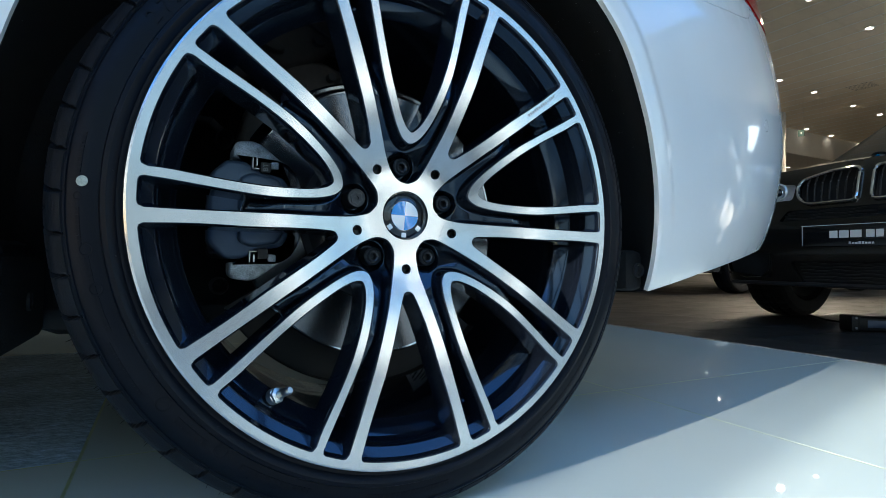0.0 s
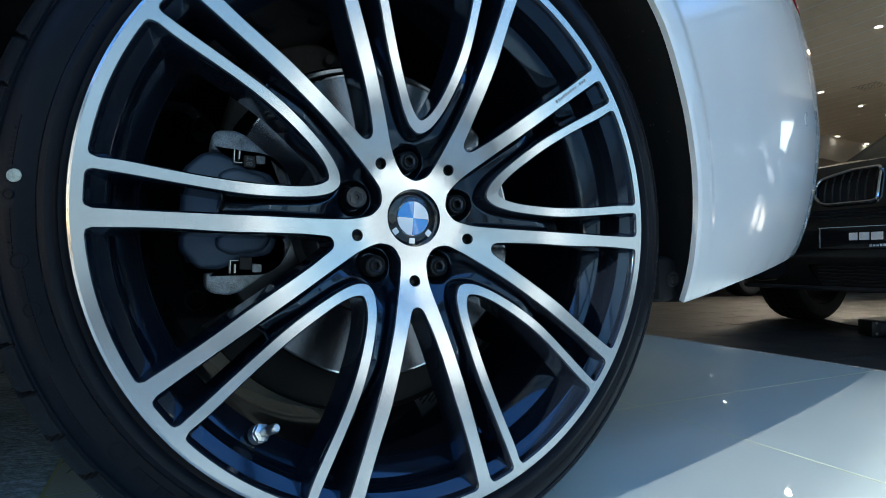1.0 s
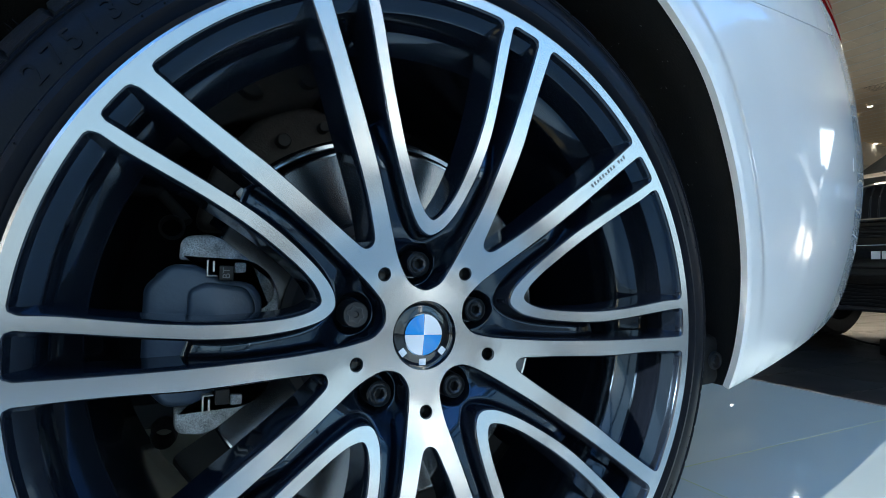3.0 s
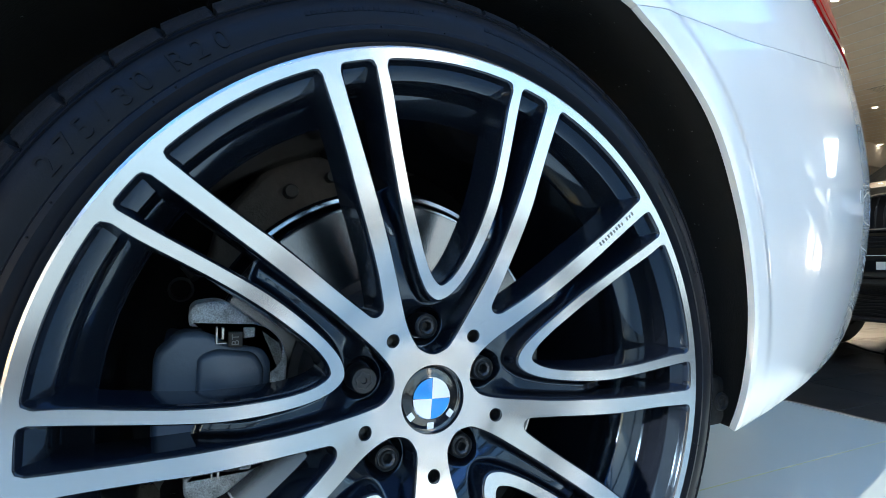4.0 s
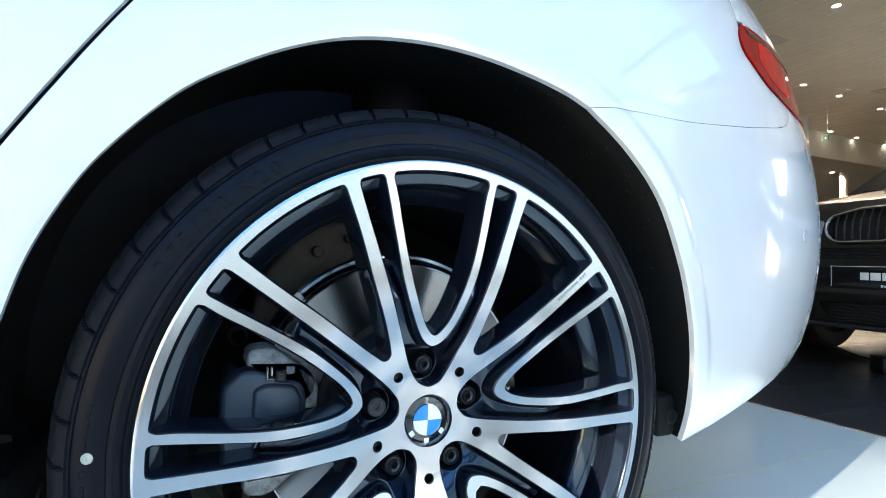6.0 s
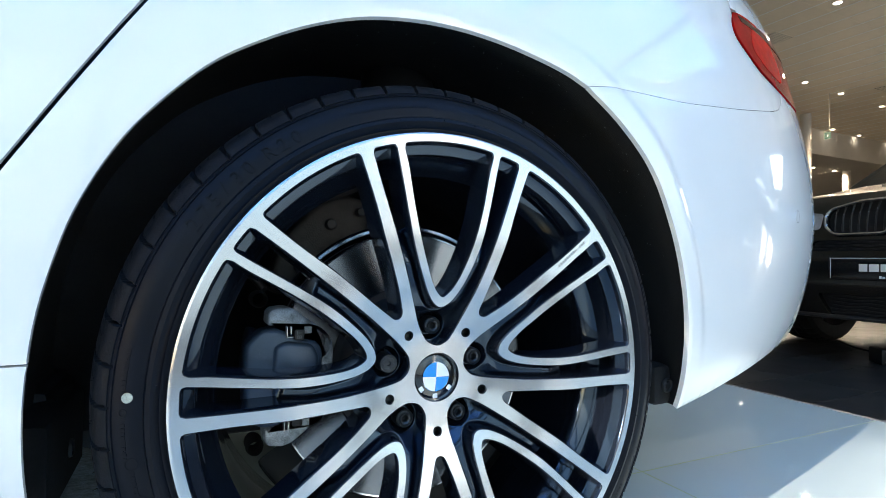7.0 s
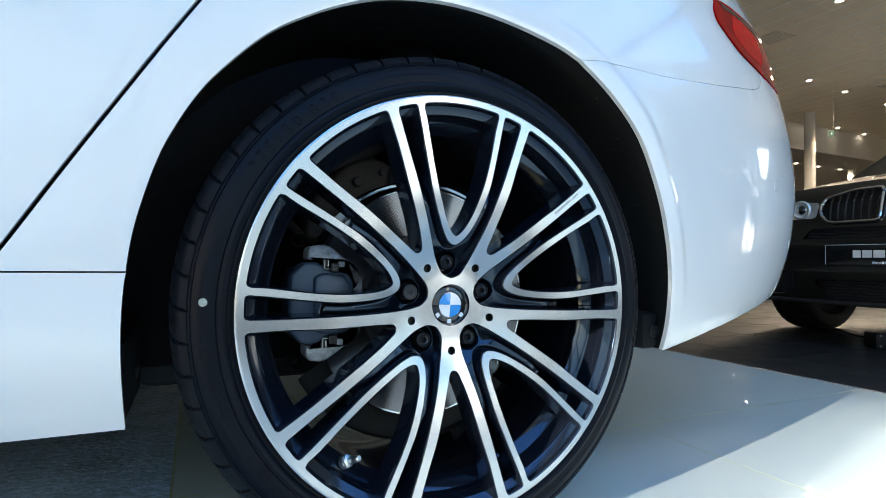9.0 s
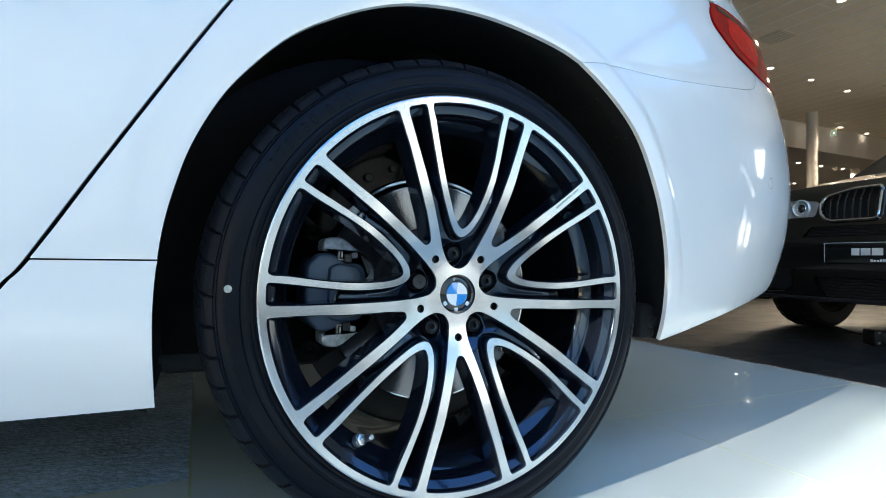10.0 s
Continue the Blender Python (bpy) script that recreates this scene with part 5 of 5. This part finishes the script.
for s, poly in ((1, KIDNEY), (-1, mirror_y(KIDNEY))):
    ring = resample(poly, 0.01)
    P = nose(np.array([p[0] for p in ring]), np.array([p[1] for p in ring])) - column(np.full(len(ring), 0.010), np.zeros(len(ring)), np.zeros(len(ring)))
    loop = P.tolist()
    kid = part("kidney_grille", tube([tuple(p) for p in loop + loop[:2]], 0.0085, 8, False), chrome, SUV, "chrome kidney grille frame")
    for i in range(7):
        y = s * (0.055 + i * 0.037)
        zs = np.linspace(0.668 + 0.002 * i, 0.826 - 0.006 * max(0, i - 3), 9)
        P = nose(np.full(9, y), zs)
        bm = tube([(p[0] + 0.016 - 0.012 * math.sin(math.pi * k / 8), p[1], p[2]) for k, p in enumerate(P.tolist())], 0.0045, 6)
        part("slat", bm, slat_grey, kid, "black upright grille slat")
    lampring = resample(LAMP if s > 0 else mirror_y(LAMP), 0.02)
    head = part("headlamp", skin(lampring, [], 0.03, lambda y, z: nose(y, z) + column(0.01 + 0 * y, 0 * y, 0 * y), 0.02, nose_in), lamp_inside, SUV, "grey headlamp housing")
    for q in (0.43, 0.56):
        c = nose(np.array([s * q]), np.array([0.742]))[0]
        for nm, prof, mat, lab in (("lamp_ring", [(0.036, -0.004), (0.044, -0.012), (0.052, -0.004)], lamp_ring_mat, "pale lamp ring"), ("reflector", [(0.022, 0.004), (0.030, 0.001), (0.037, 0.0)], lamp_ring_mat, "bright reflector bowl"), ("lens", [(0.0, -0.012), (0.012, -0.010), (0.021, -0.001), (0.023, 0.005)], dark_glass, "clear projector lens"), ("lens_edge", [(0.020, -0.0005), (0.0225, -0.0030), (0.025, -0.0005)], chrome, "thin chrome lens edge")):
            bm = lathe(prof, 28)
            bmesh.ops.rotate(bm, verts=bm.verts, matrix=Matrix.Rotation(radians(-90), 3, "Z"))
            part(nm, bm, mat, head, lab).location = (c[0] - 0.002, c[1], c[2])
    wl_ = resample(SIDE_IN if s > 0 else mirror_y(SIDE_IN), 0.02)
    part("side_intake", skin(wl_, [], 0.04, lambda y, z: nose(y, z) + column(0.03 + 0 * y, 0 * y, 0 * y)), shadow_black, SUV, "black side intake")
    part("intake_trim", tube([tuple(p) for p in (nose(np.array([s * 0.44, s * 0.46, s * 0.52, s * 0.62, s * 0.76]), np.array([0.40, 0.31, 0.272, 0.265, 0.295])) - column(np.full(5, 0.006), np.zeros(5), np.zeros(5))).tolist()], 0.005, 6), dark_paint, SUV, "glossy intake edge")
for i in range(6):
    z = 0.262 + i * 0.017
    P = nose(np.linspace(-0.30, 0.30, 41), np.full(41, z))
    part("grille_bar", tube([(p[0] + 0.02, p[1], p[2] + 0.003 * math.sin(40 * p[1] + i)) for p in P.tolist()], 0.004, 5), shadow_black, SUV, "black lower grille bar")
for i in range(3):
    P = nose(np.linspace(-0.38, 0.38, 41), np.full(41, 0.586 + i * 0.017))
    part("grille_bar", tube([(p[0] + 0.02, p[1], p[2] + 0.003 * math.sin(40 * p[1] + i)) for p in P.tolist()], 0.004, 5), shadow_black, SUV, "black upper grille bar")
part("bumper_blade", tube([tuple(p) for p in (nose(np.linspace(-0.75, 0.75, 31), np.full(31, 0.238)) - column(np.full(31, 0.004), np.zeros(31), np.zeros(31))).tolist()], 0.012, 8), dark_steel, SUV, "dark grey skid edge")
# show plate: plain bars stand for its lettering
plate = part("show_plate", box(-0.022, -0.006, -0.272, 0.262, 0.432, 0.545, 0.004), enamel_black, SUV, "black showroom plate with pale bars")
part("plate_edge", box(-0.0232, -0.0222, -0.266, 0.256, 0.538, 0.541), enamel_white, plate, "thin pale line", smooth_it=False)
part("plate_edge_side", box(-0.0232, -0.0222, 0.250, 0.2525, 0.440, 0.541), enamel_white, plate, "thin pale line", smooth_it=False)
for y0, y1 in ((0.088, 0.124), (0.040, 0.082), (-0.014, 0.034), (-0.066, -0.032), (-0.102, -0.072)):
    part("plate_bar", box(-0.0232, -0.0222, y0, y1, 0.475, 0.511), plate_white, plate, "white bar in place of a letter", smooth_it=False)
for i in range(8):
    part("plate_small_bar", box(-0.0232, -0.0222, 0.030 - i * 0.0135, 0.040 - i * 0.0135, 0.4435, 0.4525 + 0.003 * (i in (0, 3, 4))), plate_white, plate, "small pale bar", smooth_it=False)
cam_box = part("radar_box", box(0.0, 0.03, -0.15, -0.07, 0.585, 0.622, 0.004), enamel_black, SUV, "small black sensor box")


def hood_point(x, y):
    a = np.abs(y)
    front_x = 0.16 + 0.10 * (a / 0.9) ** 2.2 + 0.55 * smooth(0.62, 1.05, a) ** 2
    t = np.clip((x - front_x) / 1.05, 0, 1)
    z = 0.865 + 0.20 * t ** 0.75 - 0.07 * (a / 0.9) ** 2 + 0.012 * smooth(0.30, 0.36, a)
    return column(np.maximum(x, front_x), y, z)


part("bonnet", skin(resample([(0.12, -0.86), (0.12, 0.86), (1.25, 0.84), (1.25, -0.84)], 0.05), [], 0.06, hood_point, 0.02, lambda x, y: np.stack([0 * x, 0 * x, -1 + 0 * x], -1)), dark_paint, SUV, "black painted bonnet")
emblem_at = hood_point(np.array([0.19]), np.array([0.0]))[0]
emblem = part("emblem", lathe([(0.0, -0.002), (0.034, -0.002), (0.041, 0.0)], 32), chrome, SUV, "round chrome-edged emblem")
emblem.matrix_basis = Matrix.Translation((emblem_at[0] + 0.01, 0, emblem_at[2] + 0.006)) @ Matrix.Rotation(radians(-62), 4, "Y") @ Matrix.Rotation(radians(-90), 4, "Z") 
for k in range(4):
    part("emblem_quarter", lathe([(0.0004, -0.0026), (0.024, -0.0026)], 10, 90 * k, 90 * k + 90), (enamel_white, enamel_blue)[k % 2], emblem, ("white", "blue")[k % 2] + " enamel quarter")


def side_mesh(s):
    """A flank with a wheel opening."""
    out = resample([(0.36, 0.235), (0.45, 0.235), (0.47, 0.36)] + [(0.86 - 0.40 * math.cos(t), 0.36 + 0.40 * math.sin(t)) for t in np.linspace(0.1, math.pi - 0.1, 14)] + [(1.30, 0.30), (3.22, 0.30)] + [(3.67 - 0.40 * math.cos(t), 0.36 + 0.40 * math.sin(t)) for t in np.linspace(0.1, math.pi - 0.1, 14)] + [(4.15, 0.35), (4.55, 0.45), (4.55, 1.05), (1.2, 1.02), (0.36, 0.80)], 0.06)
    return skin(out, [], 0.09, lambda x, z: column(x, s * (0.925 - 0.05 * (1 - smooth(0.3, 0.7, z)) - 0.04 * smooth(0.75, 1.05, z) - 0.32 * (1 - smooth(0.2, 0.9, x)) ** 2), z), 0.03, lambda x, z: np.stack([0 * x, -s + 0 * x, 0 * x], -1))


for s in (1, -1):
    part("flank", side_mesh(s), dark_paint, SUV, "black painted flank")
part("cabin", bevelled_loft([(1.25, 0.80, 1.03), (2.1, 0.62, 1.62), (3.7, 0.62, 1.64), (4.5, 0.72, 1.08)]), dark_glass, SUV, "dark glazed cabin")
part("roof", box(2.05, 3.75, -0.60, 0.60, 1.60, 1.67, 0.03), dark_paint, SUV, "black roof")
for s in (1, -1):
    part("roof_rail", tube([(2.1, s * 0.57, 1.68), (2.3, s * 0.57, 1.715), (3.5, s * 0.57, 1.715), (3.7, s * 0.57, 1.68)], 0.014, 8), dark_steel, SUV, "dark roof rail")
    part("wing_mirror", box(1.86, 1.98, s * 0.99 - 0.08, s * 0.99 + 0.08, 1.04, 1.15, 0.04), dark_paint, SUV, "black wing mirror")
part("suv_underbody", box(0.45, 4.3, -0.60, 0.60, 0.22, 0.5, 0.04), shadow_black, SUV, "black underbody")


def plain_wheel(parent, m, r=0.36, w=0.245):
    """A road wheel with a grooved tyre and a five-spoke rim, its face towards -y."""
    wh = new("road_wheel")
    wh.parent = parent
    wh.matrix_basis = m
    prof = [(r * 0.68, 0.02), (r * 0.70, 0.004), (r * 0.80, -0.004), (r * 0.90, 0.0), (r * 0.965, 0.018), (r * 0.99, 0.04)]
    for k in range(3):
        y = 0.060 + k * 0.048
        prof += [(r, y), (r - 0.011, y + 0.001), (r - 0.011, y + 0.014), (r, y + 0.015)]
    prof += [(r * 0.99, w - 0.04), (r * 0.965, w - 0.018), (r * 0.90, w), (r * 0.80, w + 0.004), (r * 0.70, w - 0.004), (r * 0.66, w - 0.03)]
    n = 144
    bm = bmesh.new()
    rings = []
    for i in range(n):
        a = 2 * math.pi * i / n
        ring = []
        for j, (q, y) in enumerate(prof):
            d = 0.006 if (i % 4 == 0 and q > r * 0.96) else 0.0
            ring.append(bm.verts.new(((q - d) * math.cos(a), y, (q - d) * math.sin(a))))
        rings.append(ring)
    for i in range(n):
        for j in range(len(prof) - 1):
            bm.faces.new((rings[i][j], rings[i][j + 1], rings[(i + 1) % n][j + 1], rings[(i + 1) % n][j]))
    part("tyre", bm, tread_grey, wh, "black tyre with tread grooves", sharp=25)
    rim = part("rim", lathe([(r * 0.69, 0.006), (r * 0.66, 0.002), (r * 0.63, 0.02), (r * 0.60, 0.10), (r * 0.62, w - 0.03), (r * 0.67, w - 0.01)], 60), rim_grey, wh, "grey alloy rim")
    for k in range(5):
        sp = part("spoke", box(0.02, r * 0.66, 0.006, 0.03, -0.022, 0.022, 0.006), rim_grey, rim, "grey alloy spoke")
        sp.matrix_basis = Matrix.Rotation(radians(72 * k + 20), 4, "Y")
    part("brake_drum", lathe([(0.0, 0.07), (r * 0.42, 0.07), (r * 0.42, 0.10)], 32), dark_steel, wh, "dark brake disc")
    # added black disc keeps the wheel's open back dark
    part("inner_dark_disc", lathe([(0.0, w - 0.125), (r * 0.48, w - 0.12), (r * 0.50, w - 0.14)], 32), shadow_black, wh, "black disc added to darken the open wheel back")
    return wh


for x in (0.86, 3.67):
    plain_wheel(SUV, Matrix.Translation((x, -0.935, 0.36)))
    plain_wheel(SUV, Matrix.Translation((x, 0.935, 0.36)) @ Matrix.Rotation(math.pi, 4, "Z"))

# ---- another dark car farther off ----
FAR = thing("dark_saloon", "dark saloon car parked farther back on the tiled floor", "car", m=Matrix.Translation((6.0, 3.52, FLOOR_Z)))
far_out = resample([(-0.85, 0.28), (-0.40, 0.26)] + [(0.0 - 0.38 * math.cos(t), 0.33 + 0.38 * math.sin(t)) for t in np.linspace(0.15, math.pi - 0.15, 12)] + [(0.42, 0.22), (2.42, 0.22)] + [(2.82 - 0.38 * math.cos(t), 0.33 + 0.38 * math.sin(t)) for t in np.linspace(0.15, math.pi - 0.15, 12)] + [(3.3, 0.28), (3.7, 0.40), (3.72, 0.85), (3.3, 0.95), (0.9, 0.92), (-0.2, 0.82), (-0.85, 0.66)], 0.08)
for s, y0 in ((-1, 0.0), (1, 1.80)):
    part("flank", skin(far_out, [], 0.12, lambda x, z: column(x, y0 - s * 0.06 * smooth(0.6, 0.95, z) - s * 0.05 * (1 - smooth(0.25, 0.5, z)), z), 0.03, lambda x, z: np.stack([0 * x, -s + 0 * x, 0 * x], -1)), dark_paint, FAR, "dark painted flank")
part("cabin", bevelled_loft([(0.7, 0.72, 0.90), (1.5, 0.58, 1.40), (2.6, 0.58, 1.42), (3.4, 0.66, 0.96)], 0.90), dark_glass, FAR, "dark glazed cabin")
part("body_middle", box(-0.80, 3.68, 0.06, 1.74, 0.30, 0.86, 0.06), dark_paint, FAR, "dark painted body")
for x in (0.0, 2.82):
    plain_wheel(FAR, Matrix.Translation((x, 0.01, 0.33)), 0.33, 0.22)
    plain_wheel(FAR, Matrix.Translation((x, 1.79, 0.33)) @ Matrix.Rotation(math.pi, 4, "Z"), 0.33, 0.22)

# ---- charger on the floor ----
CHARGER = thing("battery_charger", "small black battery charger with cables lying on the tiles", "charger", m=Matrix.Translation((3.06, 0.88, FLOOR_Z)) @ Matrix.Rotation(radians(-38), 4, "Z"))
part("case", box(-0.13, 0.13, -0.055, 0.055, 0.004, 0.075, 0.012), case_black, CHARGER, "black plastic case with rounded edges")
for x in (-0.13, 0.13):
    part("end_plate", box(x - 0.022, x + 0.022, -0.062, 0.062, 0.0, 0.082, 0.010), case_black, CHARGER, "black end plate")
    for y in (-0.045, 0.045):
        b = lathe([(0.0, -0.002), (0.006, -0.001), (0.007, 0.001)], 12)
        part("screw", b, mark_grey, CHARGER, "small steel screw head").location = (x, -0.0635, 0.045 + y * 0.6)
part("display", box(-0.075, 0.075, -0.0575, -0.0548, 0.022, 0.060, 0.001), charger_blue, CHARGER, "dark blue label field")
CABLE = tagged(part("cable", tube([tuple(p) for p in spline([(3.18, 0.98, FLOOR_Z + 0.02), (3.35, 1.25, FLOOR_Z + 0.008), (3.6, 1.50, FLOOR_Z + 0.008), (3.78, 1.74, FLOOR_Z + 0.008), (3.80, 1.80, FLOOR_Z + 0.05), (3.74, 1.80, FLOOR_Z + 0.10), (3.60, 1.76, FLOOR_Z + 0.115)], 8)], 0.006, 8), rubber, None), "thin black cable running over the tiles", "cable")
CABLE2 = tagged(part("cable", tube([tuple(p) for p in spline([(2.95, 0.77, FLOOR_Z + 0.03), (2.88, 0.62, FLOOR_Z + 0.008), (2.95, 0.48, FLOOR_Z + 0.008), (3.10, 0.50, FLOOR_Z + 0.02), (3.08, 0.70, FLOOR_Z + 0.17), (3.06, 0.72, FLOOR_Z + 0.28)], 8)], 0.006, 8), rubber, None), "thin black cable hanging from the car to the charger", "cable")

# ---- floor tiles ----
TX, TY = 0.60, 0.31


def tile_box(w, d):
    bm = box(0.0015, w - 0.0015, 0.0015, d - 0.0015, -0.002, 0.0, 0.0)
    me = bpy.data.meshes.new("tile")
    bm.to_mesh(me)
    bm.free()
    me.materials.append(floor_tile)
    return me


tile_mesh = tile_box(TX, TY)
for i in range(0, 9):
    for j in range(-5, 12):
        ob = new("floor_tile", tile_mesh)
        ob.parent = floor
        ob.location = (1.60 + i * TX, 0.015 + j * TY, FLOOR_Z)
verts, faces = [], []
for i in range(-20, 45):
    for j in range(-13, 40):
        if 0 <= i < 9 and -5 <= j < 12:
            continue
        x, y = 1.60 + i * TX, 0.015 + j * TY
        if x < X0 or x > X1 or y < Y0 or y > Y1:
            continue
        b = len(verts)
        verts += [(x + 0.0015, y + 0.0015, FLOOR_Z), (x + TX - 0.0015, y + 0.0015, FLOOR_Z), (x + TX - 0.0015, y + TY - 0.0015, FLOOR_Z), (x + 0.0015, y + TY - 0.0015, FLOOR_Z)]
        faces.append((b, b + 1, b + 2, b + 3))
me = bpy.data.meshes.new("far_floor_tiles")
me.from_pydata(verts, [], faces)
me.materials.append(floor_tile)
rest = new("far_floor_tiles", me)
rest.parent = floor
tagged(rest, "dark grey tiles farther off", kind="stuff")
